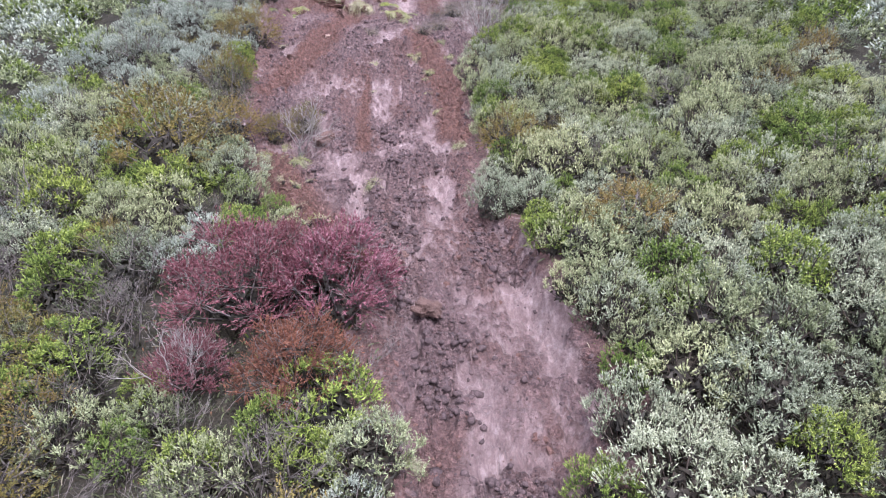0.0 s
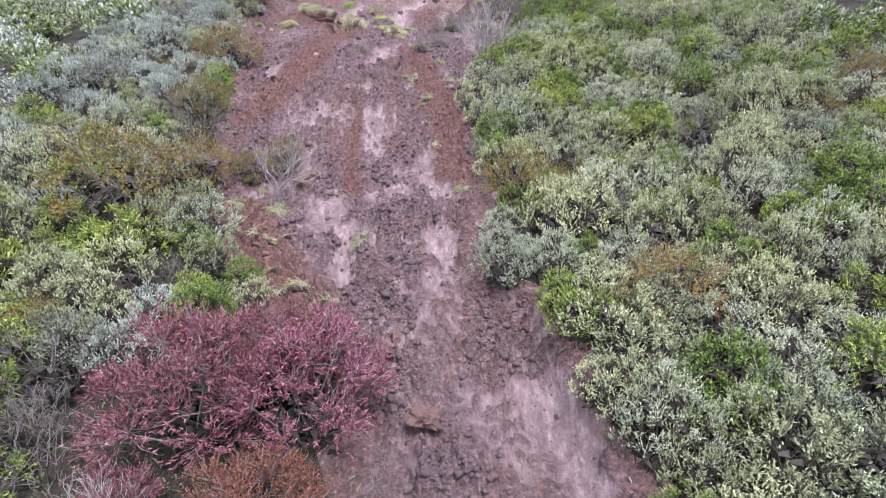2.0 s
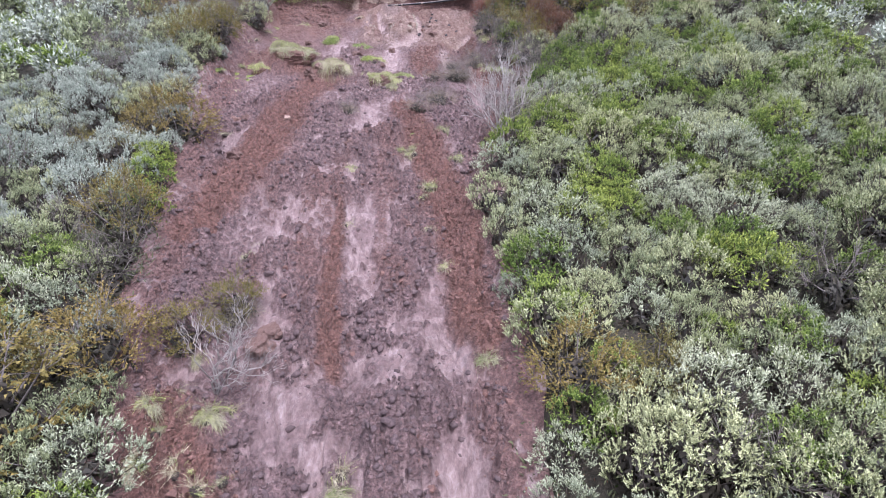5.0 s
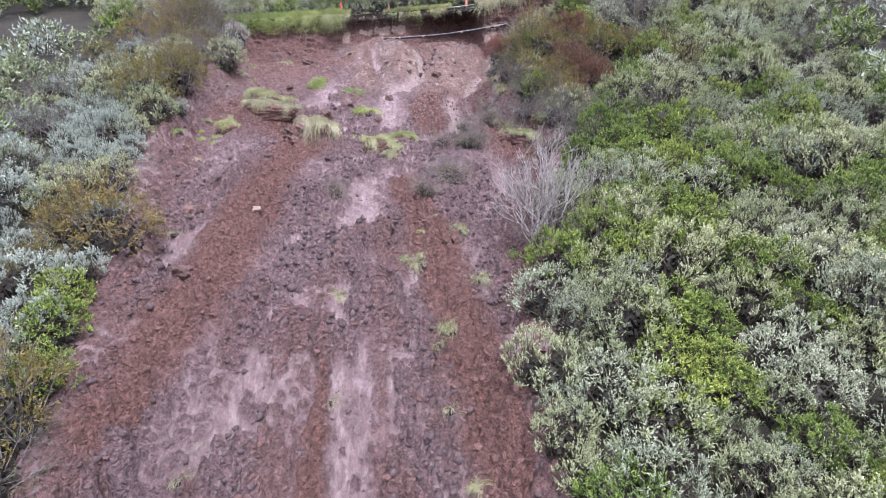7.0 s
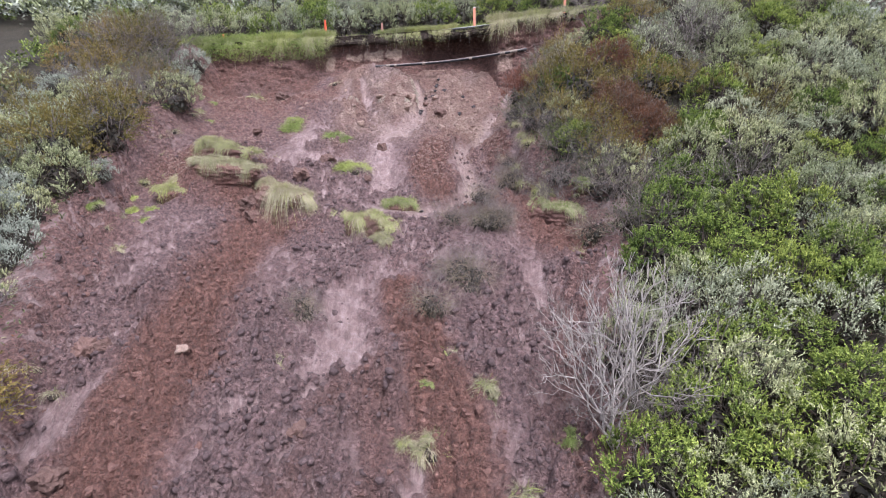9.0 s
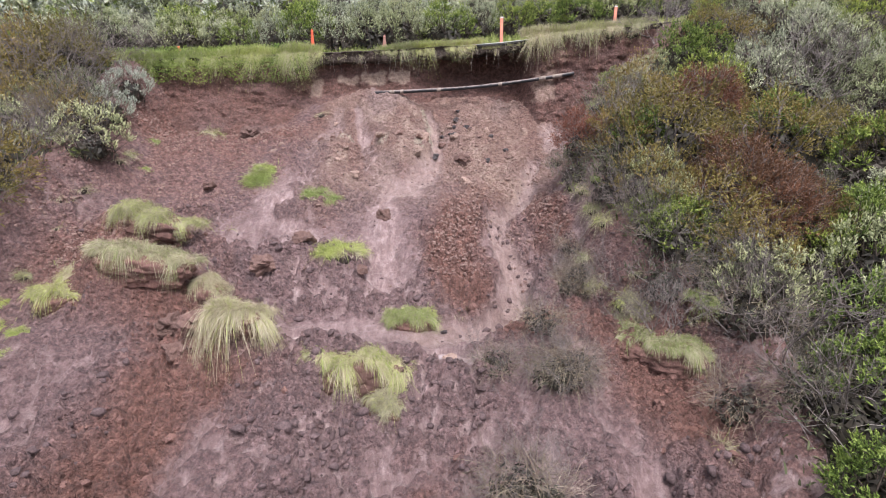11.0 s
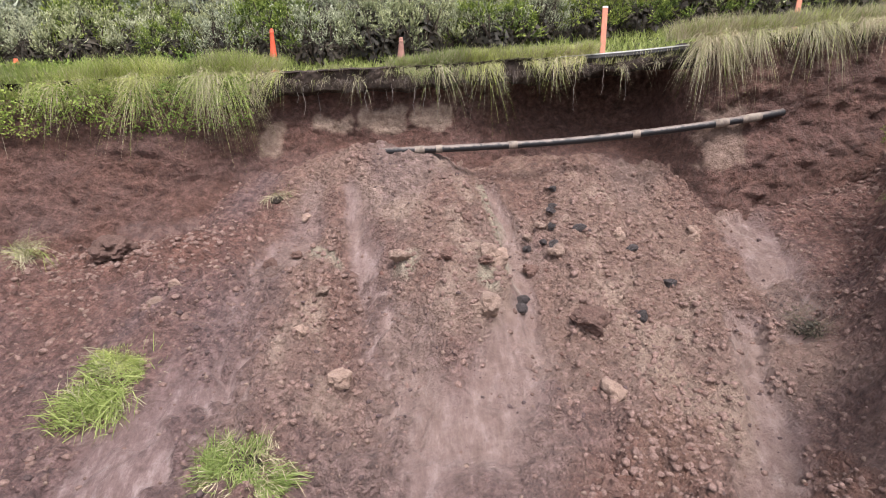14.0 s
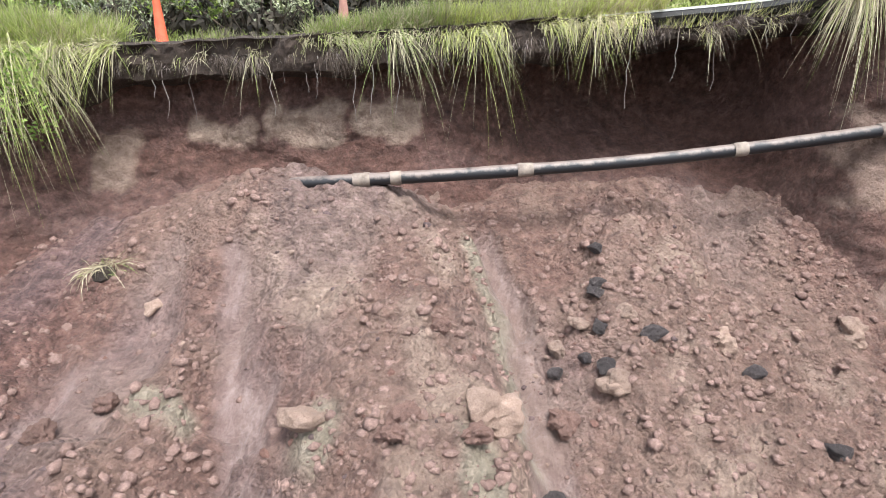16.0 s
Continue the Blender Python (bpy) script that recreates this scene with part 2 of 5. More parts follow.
def mesh_of(name, verts, faces, smooth_shade=True):
    """A mesh from arrays: verts (n, 3) and faces (m, 3 or 4)."""
    me = bpy.data.meshes.new(name)
    verts, faces = np.asarray(verts, np.float32), np.asarray(faces, np.int32)
    k = faces.shape[1]
    me.vertices.add(len(verts))
    me.vertices.foreach_set("co", verts.ravel())
    me.loops.add(faces.size)
    me.loops.foreach_set("vertex_index", faces.ravel())
    me.polygons.add(len(faces))
    me.polygons.foreach_set("loop_start", np.arange(0, faces.size, k, dtype=np.int32))
    me.polygons.foreach_set("use_smooth", np.full(len(faces), smooth_shade))
    me.update(calc_edges=True)
    return me


def grid_faces(rows, cols):
    i = np.arange((rows - 1) * cols).reshape(rows - 1, cols)[:, :-1].ravel()
    return np.stack([i, i + 1, i + cols + 1, i + cols], -1)


def put(name, me, mat, parent=None, label=""):
    ob = new(name, me)
    if not me.materials:
        me.materials.append(mat)
    if parent:
        ob.parent = parent
    return tagged(ob, label)


def part(name, bm, mat, parent, label=""):
    me = bpy.data.meshes.new(name)
    bm.to_mesh(me)
    bm.free()
    return put(name, me, mat, parent, label)


def tube(points, radii, sides=5):
    """Vertices and quads of a bent, tapered tube."""
    p = np.asarray(points, float)
    r = np.asarray(radii, float)
    d = np.gradient(p, axis=0)
    d /= np.linalg.norm(d, axis=1)[:, None] + 1e-9
    ref = np.where(np.abs(d[:, 2:3]) > 0.9, [[1.0, 0, 0]], [[0, 0, 1.0]])
    a = np.cross(d, ref)
    a /= np.linalg.norm(a, axis=1)[:, None] + 1e-9
    b = np.cross(d, a)
    ang = np.arange(sides) * 2 * np.pi / sides
    v = p[:, None] + r[:, None, None] * (np.cos(ang)[None, :, None] * a[:, None] + np.sin(ang)[None, :, None] * b[:, None])
    f = []
    for i in range(len(p) - 1):
        for j in range(sides):
            k = (j + 1) % sides
            f.append((i * sides + j, i * sides + k, (i + 1) * sides + k, (i + 1) * sides + j))
    return v.reshape(-1, 3), np.array(f)


def joined(pieces):
    vs, fs, o = [], [], 0
    for v, f in pieces:
        vs.append(v)
        fs.append(f + o)
        o += len(v)
    return np.concatenate(vs), np.concatenate(fs)


# ---- the lie of the land ----
MUD_Y = [-20, 0, 8.6, 11.6, 13.2, 15.8, 17, 24, 26.9, 30.4, 33.6, 36.2, 37.4, 37.9, 38.9, 39.5, 40.8, 42.9, 44.2, 45.6, 46.8, 48.2, 49.5]
MUD_Z = [-21, -16.5, -14.2, -13.5, -13.05, -12.3, -11.8, -9.65, -8.6, -7.5, -6.5, -5.8, -5.3, -5.4, -5.4, -5.05, -4.5, -3.9, -3.43, -2.92, -2.4, -1.75, -1.3]
LAND_Y = [-400, -60, -20, 0, 8.6, 17, 24, 30.4, 36.5, 42.5, 48.4]
LAND_Z = [-60, -26, -20.6, -16.1, -13.8, -11.4, -9.2, -7.0, -5.0, -2.6, -0.25]
LEFT_Y = [-20, 0, 4, 7.5, 8.6, 11.5, 14, 17.5, 20, 24, 27.3, 30.4, 33.8, 36.8, 40.5, 44, 47, 50]
LEFT_X = [1.1, 1.1, -0.3, -0.6, -0.9, -1.7, -3.4, -6.2, -6.9, -8.1, -8.8, -9.2, -10.2, -10.8, -10.9, -10.9, -11.2, -11.2]
RIGHT_Y = [-20, 0, 4, 7.5, 9.5, 10.4, 12.4, 14.5, 15.6, 17.5, 20, 23.5, 26, 29, 30.7, 35.3, 36.7, 39, 41, 43.2, 45.5, 47, 50]
RIGHT_X = [1.3, 1.3, 2.6, 2.8, 3.5, 2.7, 2.5, 2.05, 0.8, 0.7, 1.15, 1.0, 0.85, 1.8, 2.0, 3.6, 4.0, 2.4, 2.2, 3.0, 4.5, 6.2, 6.8]
ROAD_X = [-400, -60, -14, -9, -5.36, -3, 0.4, 1.74, 5, 12, 60, 400]
ROAD_Z = [-12, -3.2, -0.5, -0.25, -0.02, 0.13, 0.42, 0.57, 1.0, 1.9, 6.0, 16]
EDGE_X = [-400, -14, -9, -5.6, -5.0, -3, 0.4, 1.7, 2.2, 5, 9, 14, 400]
EDGE_Y = [48.2, 48.2, 48.3, 48.6, 48.9, 48.8, 48.75, 48.7, 48.3, 48.0, 48.0, 48.0, 48.0]


def soft_interp(v, xs, ys, w=0.35):
    return sum(np.interp(v + o * w, xs, ys) for o in (-1, -0.5, 0, 0.5, 1)) / 5


def road_z(x):
    return soft_interp(x, ROAD_X, ROAD_Z, 0.8)


def road_edge(x):
    return soft_interp(x, EDGE_X, EDGE_Y, 0.3) + 0.10 * vnoise(x * 1.7, x * 0 + 3.3, 2)


def scar_left(y):
    return soft_interp(y, LEFT_Y, LEFT_X, 0.5) + 0.5 * vnoise(y * 0.9, y * 0 + 7.7, 1)


def scar_right(y):
    return soft_interp(y, RIGHT_Y, RIGHT_X, 0.3) + 0.25 * vnoise(y * 1.1, y * 0 + 2.2, 3)


# knolls and hollows of the slide: x, y, width across, width along, height
FORMS = [
    (-7.6, 39.0, 1.35, 0.55, 1.05), (-8.5, 39.6, 0.8, 0.7, 0.4), (-5.2, 37.6, 0.65, 0.42, 0.5), (2.6, 36.8, 0.9, 0.6, 0.35), (-8.9, 41.2, 1.0, 0.7, 0.3),
    (-3.2, 36.9, 0.8, 0.35, 0.3), (1.2, 37.0, 1.1, 0.7, 0.35), (0.6, 35.4, 0.9, 0.9, 0.35),
    (-3.3, 48.3, 1.2, 0.6, 0.32), (-2.3, 46.6, 0.75, 1.9, 0.42), (-3.6, 45.4, 0.35, 2.2, -0.14), (-0.95, 45.6, 0.3, 1.6, -0.22),
    (0.75, 42.5, 0.45, 2.8, -0.3), (0.1, 41.5, 0.8, 1.6, 0.25), (-4.6, 40.3, 1.3, 0.7, 0.30),
    (-7.5, 46.2, 2.4, 1.2, 0.25), (-4.8, 27.0, 1.5, 3.0, 0.25), (-1.4, 29.0, 0.35, 4.5, -0.20),
    (-2.3, 21.0, 0.4, 5.0, -0.16), (-0.2, 22.0, 0.4, 4.0, -0.14), (-6.6, 31.0, 1.2, 3.0, 0.18),
    (0.2, 31.0, 0.8, 4.0, 0.22), (-3.9, 23.0, 0.35, 3.5, -0.16), (-0.6, 13.0, 0.5, 2.5, 0.12),
    (-0.3, 15.9, 1.4, 0.7, 0.22), (1.6, 12.0, 0.6, 2.5, -0.15), (3.6, 45.6, 0.8, 1.2, 0.35), (5.4, 46.9, 1.5, 1.6, 0.8), (-4.9, 48.1, 1.6, 0.6, 0.24),
]


def land(x, y):
    """The unbroken hillside, the road bench and the hill above it."""
    x, y = np.asarray(x, float), np.asarray(y, float)
    slope = soft_interp(y, LAND_Y, LAND_Z, 1.2)
    side = (0.11 * np.clip(x - 2.5, 0, 60) + 0.02 * np.clip(-x - 9, 0, 60)) * smooth(48, 32, y) + road_z(x) * smooth(34, 48, y)
    slope = slope + side + 0.30 * fbm(x * 0.35, y * 0.35, 3, 1)
    top = road_z(x)
    e = road_edge(x)
    far = np.clip(y - 55.5, 0, None)
    bench = top + 0.55 * (1 - np.exp(-far * 0.8)) + 0.34 * np.clip(far - 1.2, 0, 90) + 0.12 * fbm(x * 0.6, y * 0.6, 3, 2) * smooth(55, 57, y)
    w = smooth(-2.6, -0.1, y - e)
    return slope * (1 - w) + (bench - 0.05) * w


# standing water on the bench: x, y, half length, half width, turn in degrees, level
PUDDLES = [(-3.85, 37.58, 0.66, 0.34, -12, -5.45), (-1.05, 36.98, 0.72, 0.24, -24, -5.55)]


def puddle_bed(x, y, k):
    px, py, a, b, turn, _ = PUDDLES[k]
    c, d = math.cos(radians(turn)), math.sin(radians(turn))
    u, v = ((x - px) * c + (y - py) * d) / a, ((y - py) * c - (x - px) * d) / b
    return np.sqrt(u * u + v * v)


def mud_form(x, y):
    """The slide's surface without its clods."""
    z = soft_interp(y, MUD_Y, MUD_Z, 0.4)
    for cx, cy, sx, sy, h in FORMS:
        z = z + h * np.exp(-(((x - cx) / sx) ** 2 + ((y - cy) / sy) ** 2))
    pool = np.exp(-(((x + 3.0) / 2.1) ** 4 + ((y - 38.0) / 0.62) ** 4))
    z = z * (1 - pool) - 5.38 * pool
    for k in range(len(PUDDLES)):
        r = puddle_bed(x, y, k)
        wet = smooth(1.7, 1.1, r)
        z = z * (1 - wet) + (PUDDLES[k][5] + 0.03 + 0.14 * smooth(0.5, 1.05, r)) * wet
    return z - 0.75 * smooth(45.8, 47.6, y) * smooth(-4.7, -7.4, x)


def mud_level(x, y):
    x, y = np.asarray(x, float), np.asarray(y, float)
    l, r = scar_left(y), scar_right(y)
    z = mud_form(x, y)
    inside = np.minimum(x - l, r - x)
    bank = smooth(0.55 + 0.9 * smooth(38, 42, y), -0.25, inside)
    return z * (1 - bank) + (land(x, y) + 0.03) * bank


def on_ground(x, y):
    """Height of the surface one would stand on."""
    inside = min(x - float(scar_left(np.array(y))), float(scar_right(np.array(y))) - x)
    if inside > -0.2 and y < 48.0:
        p = np.array(x), np.array(y)
        return float(mud_level(*p) + relief(*p) * smooth(-0.4, 0.4, np.array(inside)))
    return float(land(np.array(x), np.array(y)))


def spread(a, b, step, far, grow=1.35):
    mid = list(np.arange(a, b + step, step))
    lo, hi, s = [], [], step
    while s < far:
        s *= grow
        lo.insert(0, (lo[0] if lo else a) - s)
        hi.append((hi[-1] if hi else mid[-1]) + s)
    return np.array(lo + mid + hi)


def build_ground():
    xs, ys = spread(-24, 24, 0.3, 110), spread(-2, 66, 0.3, 110)
    X, Y = np.meshgrid(xs, ys)
    Z = land(X, Y)
    inside = np.minimum(X - scar_left(Y), scar_right(Y) - X)
    Z = Z + 0.10 * fbm(X * 1.6, Y * 1.6, 3, 3) * smooth(49, 47, Y)
    hole = smooth(-0.25, 0.4, inside) * smooth(52, 50.5, Y) * smooth(0.2, 1.5, Y)
    Z = np.where(hole > 0, np.minimum(Z, Z * (1 - hole) + (mud_form(X, Y) - 0.7) * hole), Z)
    # the ground under the broken road edge lies behind the head scarp
    behind = smooth(-13.0, -12.0, X) * smooth(7.6, 6.9, X) * smooth(46.0, 47.0, Y) * smooth(51.5, 50.6, Y)
    Z = Z * (1 - behind) + np.minimum(Z, -2.4) * behind
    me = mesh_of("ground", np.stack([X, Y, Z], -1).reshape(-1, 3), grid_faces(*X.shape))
    tagged(put("ground", me, SCRUB_SOIL), "litter-covered hillside soil under the scrub, darkened for shade in its gaps", "ground", kind="structure")


build_ground()


# courses of the slide, each a row of (x, y, half width): liquid mud, crumbling red earth, drier tan rubble, grey clay
FLOWS = [
    [(-4.6, 47.7, 0.22), (-4.9, 46.2, 0.30), (-5.1, 45.0, 0.45), (-5.3, 43.8, 0.75), (-6.2, 42.3, 1.1), (-5.0, 40.9, 1.2), (-3.9, 39.4, 1.0)],
    [(-4.1, 47.5, 0.12), (-3.5, 46.5, 0.22), (-3.1, 45.1, 0.30), (-2.7, 43.6, 0.40), (-2.7, 41.0, 0.7), (-3.0, 39.0, 0.9)],
    [(-1.4, 48.1, 0.08), (-1.1, 47.2, 0.10), (-1.05, 45.8, 0.18), (-1.5, 44.7, 0.42), (-2.1, 43.4, 0.5)],
    [(1.8, 45.3, 0.25), (1.1, 43.3, 0.30), (0.3, 41.9, 0.26), (0.15, 40.9, 0.28), (0.5, 40.0, 0.32), (0.4, 39.2, 0.32), (-0.4, 38.2, 0.36), (-1.6, 37.9, 0.5)],
    [(2.9, 47.2, 0.35), (2.7, 46.2, 0.42), (2.5, 45.2, 0.35)],
    [(2.3, 42.2, 0.22), (2.1, 40.2, 0.22)],
]
LOW_FLOWS = [
    [(-3.6, 36.2, 0.3), (-3.0, 33.0, 0.4), (-3.1, 31.5, 0.5), (-4.4, 30.5, 0.45), (-4.3, 29.0, 0.4), (-4.9, 26.5, 0.35), (-5.0, 24.0, 0.5), (-4.1, 21.5, 0.4), (-3.2, 17.5, 0.4)],
    [(-2.8, 30.0, 0.45), (-3.0, 26.6, 0.32), (-2.6, 24.2, 0.4), (-2.1, 21.7, 0.55), (-1.5, 19.3, 0.55), (-1.0, 16.2, 0.6), (-1.0, 13.5, 0.5)],
    [(-1.4, 29.3, 0.2), (-1.7, 25.5, 0.32), (-0.9, 23.3, 0.35), (-0.3, 19.1, 0.5), (0.0, 16.0, 0.5)],
    [(1.6, 34.6, 0.35), (0.9, 31.6, 0.3)], [(-8.4, 33.0, 0.7), (-8.2, 30.6, 0.6)],
    [(-3.1, 17.9, 0.35), (-2.3, 15.6, 0.3), (-0.6, 11.4, 0.45), (1.2, 8.6, 0.6), (0.6, 6.0, 0.8)],
    [(0.9, 14.9, 0.35), (1.9, 12.6, 0.5), (2.6, 10.2, 0.5)],
]
REDS = [
    [(-6.1, 36.9, 0.9), (-6.4, 34.0, 0.9), (-6.6, 30.4, 1.0), (-7.0, 27.5, 1.0), (-7.6, 24.5, 0.7)],
    [(-1.7, 34.0, 0.55), (-1.0, 31.0, 0.7), (-0.3, 27.0, 0.75), (0.3, 24.3, 0.7), (0.5, 20.5, 0.5)],
    [(-3.2, 26.4, 0.25), (-3.4, 24.0, 0.3), (-2.8, 20.0, 0.3)],
    [(-5.8, 18.5, 0.8), (-4.6, 16.0, 1.0), (-2.8, 14.3, 0.8), (-1.9, 12.6, 0.5)],
    [(-10.0, 46.6, 1.2), (-7.5, 47.0, 1.4), (-6.2, 46.3, 0.7)],
    [(0.4, 44.2, 0.5), (-0.6, 42.0, 0.75), (-1.1, 40.4, 0.75), (-0.6, 39.3, 0.7)],
    [(1.3, 43.2, 0.3), (1.55, 42.0, 0.4), (1.6, 40.8, 0.4)],
    [(0.3, 38.0, 0.5), (1.9, 37.6, 1.1), (2.8, 35.6, 0.9)], [(-9.0, 40.2, 1.3), (-6.3, 38.2, 0.9), (-5.4, 36.6, 0.6)],
]
TANS = [
    [(-4.2, 46.7, 0.22), (-4.2, 45.2, 0.30), (-4.0, 43.7, 0.38)],
    [(-2.4, 48.0, 0.35), (-1.95, 47.0, 0.5), (-1.85, 45.6, 0.55), (-2.4, 44.9, 0.45)],
    [(0.7, 47.4, 0.8), (0.6, 45.2, 1.1), (0.4, 43.9, 0.7)],
    [(-3.3, 47.8, 0.7), (-3.0, 47.0, 0.4)],
]
CLAYS = [
    [(-1.5, 47.8, 0.10), (-1.3, 47.0, 0.14), (-1.25, 46.0, 0.12)],
    [(-2.9, 46.0, 0.14), (-2.85, 45.8, 0.12)], [(-1.75, 45.75, 0.15), (-1.7, 45.5, 0.12)], [(-4.3, 46.4, 0.12), (-4.0, 46.3, 0.12)],
]


def courses(X, Y, rows, wobble=0.4, soft=0.55):
    """1 on the given courses, 0 off them, with torn margins."""
    wx = X + wobble * (fbm(X * 0.9, Y * 0.7, 4, 2) + 0.5 * fbm(X * 4.2, Y * 3.1, 2, 4))
    wy = Y + wobble * fbm(X * 0.8 + 31, Y * 0.8, 3, 5)
    best = np.full(np.shape(X), 9.0)
    for row in rows:
        for (ax, ay, aw), (bx, by, bw) in zip(row, row[1:]):
            dx, dy = bx - ax, by - ay
            t = np.clip(((wx - ax) * dx + (wy - ay) * dy) / (dx * dx + dy * dy), 0, 1)
            best = np.minimum(best, np.hypot(wx - ax - t * dx, wy - ay - t * dy) / (aw + (bw - aw) * t))
    return smooth(1 + soft, 1 - soft, best)


def pool_bench(X, Y):
    p = np.exp(-(((X + 3.0) / 2.1) ** 4 + ((Y - 38.0) / 0.6) ** 4))
    return np.maximum(p, 0.9 * smooth(1.4, 0.9, np.minimum(puddle_bed(X, Y, 0), puddle_bed(X, Y, 1))))


def gullies(X, Y):
    """Narrow watercourses of pale liquid mud."""
    return courses(X, Y, FLOWS[2:4], 0.22, 0.4)


def runs(X, Y):
    """Tongues of slick, liquid mud (1)."""
    w = courses(X, Y, FLOWS + LOW_FLOWS)
    patchy = smooth(-0.25, 0.12, fbm(X * 1.5, Y * 0.8, 4, 1) + 0.12)
    stray = 0.8 * smooth(0.06, 0.30, fbm(X * 1.7 + 40, Y * 0.8, 4, 3)) * smooth(43, 39, Y) * (1 - courses(X, Y, REDS))
    soup = 0.78 * smooth(43.5, 40, Y) * (1 - np.maximum(courses(X, Y, REDS), tanness(X, Y))) * smooth(-0.3, 0.1, fbm(X * 0.7 + 9, Y * 0.5, 3, 0) + 0.06)
    return np.clip(np.maximum.reduce([w * (0.35 + 0.65 * patchy), stray, soup, gullies(X, Y), pool_bench(X, Y)]), 0, 1)


def redness(X, Y):
    """Crumbling rust-red earth (1) and purplish wet earth (0)."""
    u = (X - scar_left(Y)) / (scar_right(Y) - scar_left(Y))
    edge = 0.55 * smooth(0.38, 0.48, np.abs(u - 0.5) + 0.1 * fbm(X, Y * 0.6, 3, 1))
    top = 0.8 * smooth(42.5, 45.5, Y) * smooth(-0.35, 0.15, fbm(X * 0.9, Y * 0.6, 3, 0) + 0.1)
    return np.clip(np.maximum.reduce([courses(X, Y, REDS), edge, top, 0.5 * smooth(0.05, 0.4, fbm(X * 0.6 + 4, Y * 0.3, 4, 3))]) * (1 - 0.8 * courses(X, Y, FLOWS + LOW_FLOWS)), 0, 1)


def tanness(X, Y):
    return courses(X, Y, TANS, 0.35)


def clusters(X, Y):
    """Patches of dark clods that ride on the liquid mud."""
    return smooth(-0.06, 0.16, fbm(X * 0.85 + 3, Y * 0.75, 4, 2) + 0.10 * smooth(41, 38, Y))


def cloddy(X, Y):
    """Where the mud is broken into clods (1) and where it has run smooth (0)."""
    flow = courses(X, Y, FLOWS + LOW_FLOWS)
    c = np.maximum(0.35 + 0.65 * clusters(X, Y), 0.9 * np.maximum(courses(X, Y, REDS), tanness(X, Y)))
    return np.clip(c * (1 - flow * (0.85 - 0.75 * clusters(X, Y))) * (1 - pool_bench(X, Y)), 0, 1)


def clod_height(X, Y):
    wx, wy = X + 0.22 * fbm(X * 2.3, Y * 2.3, 2, 3), Y + 0.22 * fbm(X * 2.3, Y * 2.3, 2, 0)
    return lumps(wx * 1.9, wy * 2.0, 0), lumps(wx * 4.4, wy * 4.6, 1), lumps(wx * 9.5, wy * 10, 2)


def fields(X, Y):
    """Relief, wetness, redness and paleness of the slide, worked out together."""
    a, b, c = clod_height(X, Y)
    k, w, pool, g, red, tan = cloddy(X, Y), runs(X, Y), pool_bench(X, Y), gullies(X, Y), redness(X, Y), tanness(X, Y)
    rough = (0.20 + 0.95 * k) * (1 - 0.92 * pool) * (1 - 0.8 * g)
    D = 0.34 * fbm(X * 0.8, Y * 0.55, 4, 2) * (1 - 0.9 * pool) + 0.07 * pool * fbm(X * 3.1, Y * 4.2, 3, 1)
    big = smooth(-0.05, 0.22, vnoise(X * 0.9, Y * 0.9, 5)) * (1 - 0.5 * np.maximum(red, tan))
    fade = 1 - 0.62 * smooth(41, 44, Y)
    low = 1 + 0.35 * smooth(36, 33, Y)
    D = D + rough * (0.42 * a * big * fade * low + 0.26 * b * fade * low + 0.13 * c * (1 - 0.6 * smooth(41, 44, Y)))
    D = D + 0.10 * fbm(X * 5.0, Y * 4.2, 4, 4) * (0.25 + 0.75 * rough)
    rills = np.abs(vnoise(X * 2.4 + 2.4 * fbm(X * 0.8, Y * 0.8, 3, 5), Y * 0.35, 5))
    D = D - 0.07 * smooth(0.08, 0.0, rills) * (0.3 + w) * (1 - pool) - 0.10 - 0.08 * g - 0.10 * courses(X, Y, FLOWS) * (1 - pool) + 0.10 * tan
    proud = np.maximum(a * 0.8 * big, b) * k
    wet = np.maximum(w * (1 - 0.97 * smooth(0.07, 0.17, proud)), 0.9 * g)
    pale = np.maximum(0.56 * tan * (0.5 + smooth(-0.2, 0.3, fbm(X * 2.2, Y * 2.0, 3, 5))), 0.28 * g)
    pale = np.maximum(pale, 0.27 * smooth(41.5, 44.5, Y) * smooth(-5.6, -4.4, X) * smooth(3.4, 2.4, X) * (0.6 + 0.8 * smooth(-0.2, 0.2, fbm(X * 1.4, Y * 1.1, 3, 4))))
    return D, wet, red, pale


def relief(X, Y):
    """Clods, rills and ripples of the mud."""
    return fields(X, Y)[0]


def build_slide():
    ys, y = [], 0.0
    while y < 48.9:
        ys.append(y)
        y += 0.07 if y < 18 else 0.045 if y < 33 else 0.042 if y < 40 else 0.034
    ys, us = np.array(ys), np.linspace(0, 1, 400)
    l, r = scar_left(ys) - 0.7, scar_right(ys) + 0.7
    X = l[:, None] + (r - l)[:, None] * us[None]
    Y = np.repeat(ys[:, None], len(us), 1)
    inside = np.minimum(X - scar_left(Y), scar_right(Y) - X)
    core = smooth(-0.4, 0.4, inside)
    D, wet, red, pale = fields(X, Y)
    Z = mud_level(X, Y) + D * core
    me = mesh_of("landslide", np.stack([X, Y, Z], -1).reshape(-1, 3), grid_faces(*X.shape))
    clay = 0.65 * courses(X, Y, CLAYS, 0.3)
    for name, val in (("wet", wet), ("pale", pale), ("red", red), ("clay", clay)):
        me.attributes.new(name, "FLOAT", "POINT").data.foreach_set("value", val.ravel().astype(np.float32))
    tagged(put("landslide", me, MUD), "bare red-brown mud and clods of a fresh landslide", "landslide", kind="structure")


build_slide()

# ---- head scarp and road ----


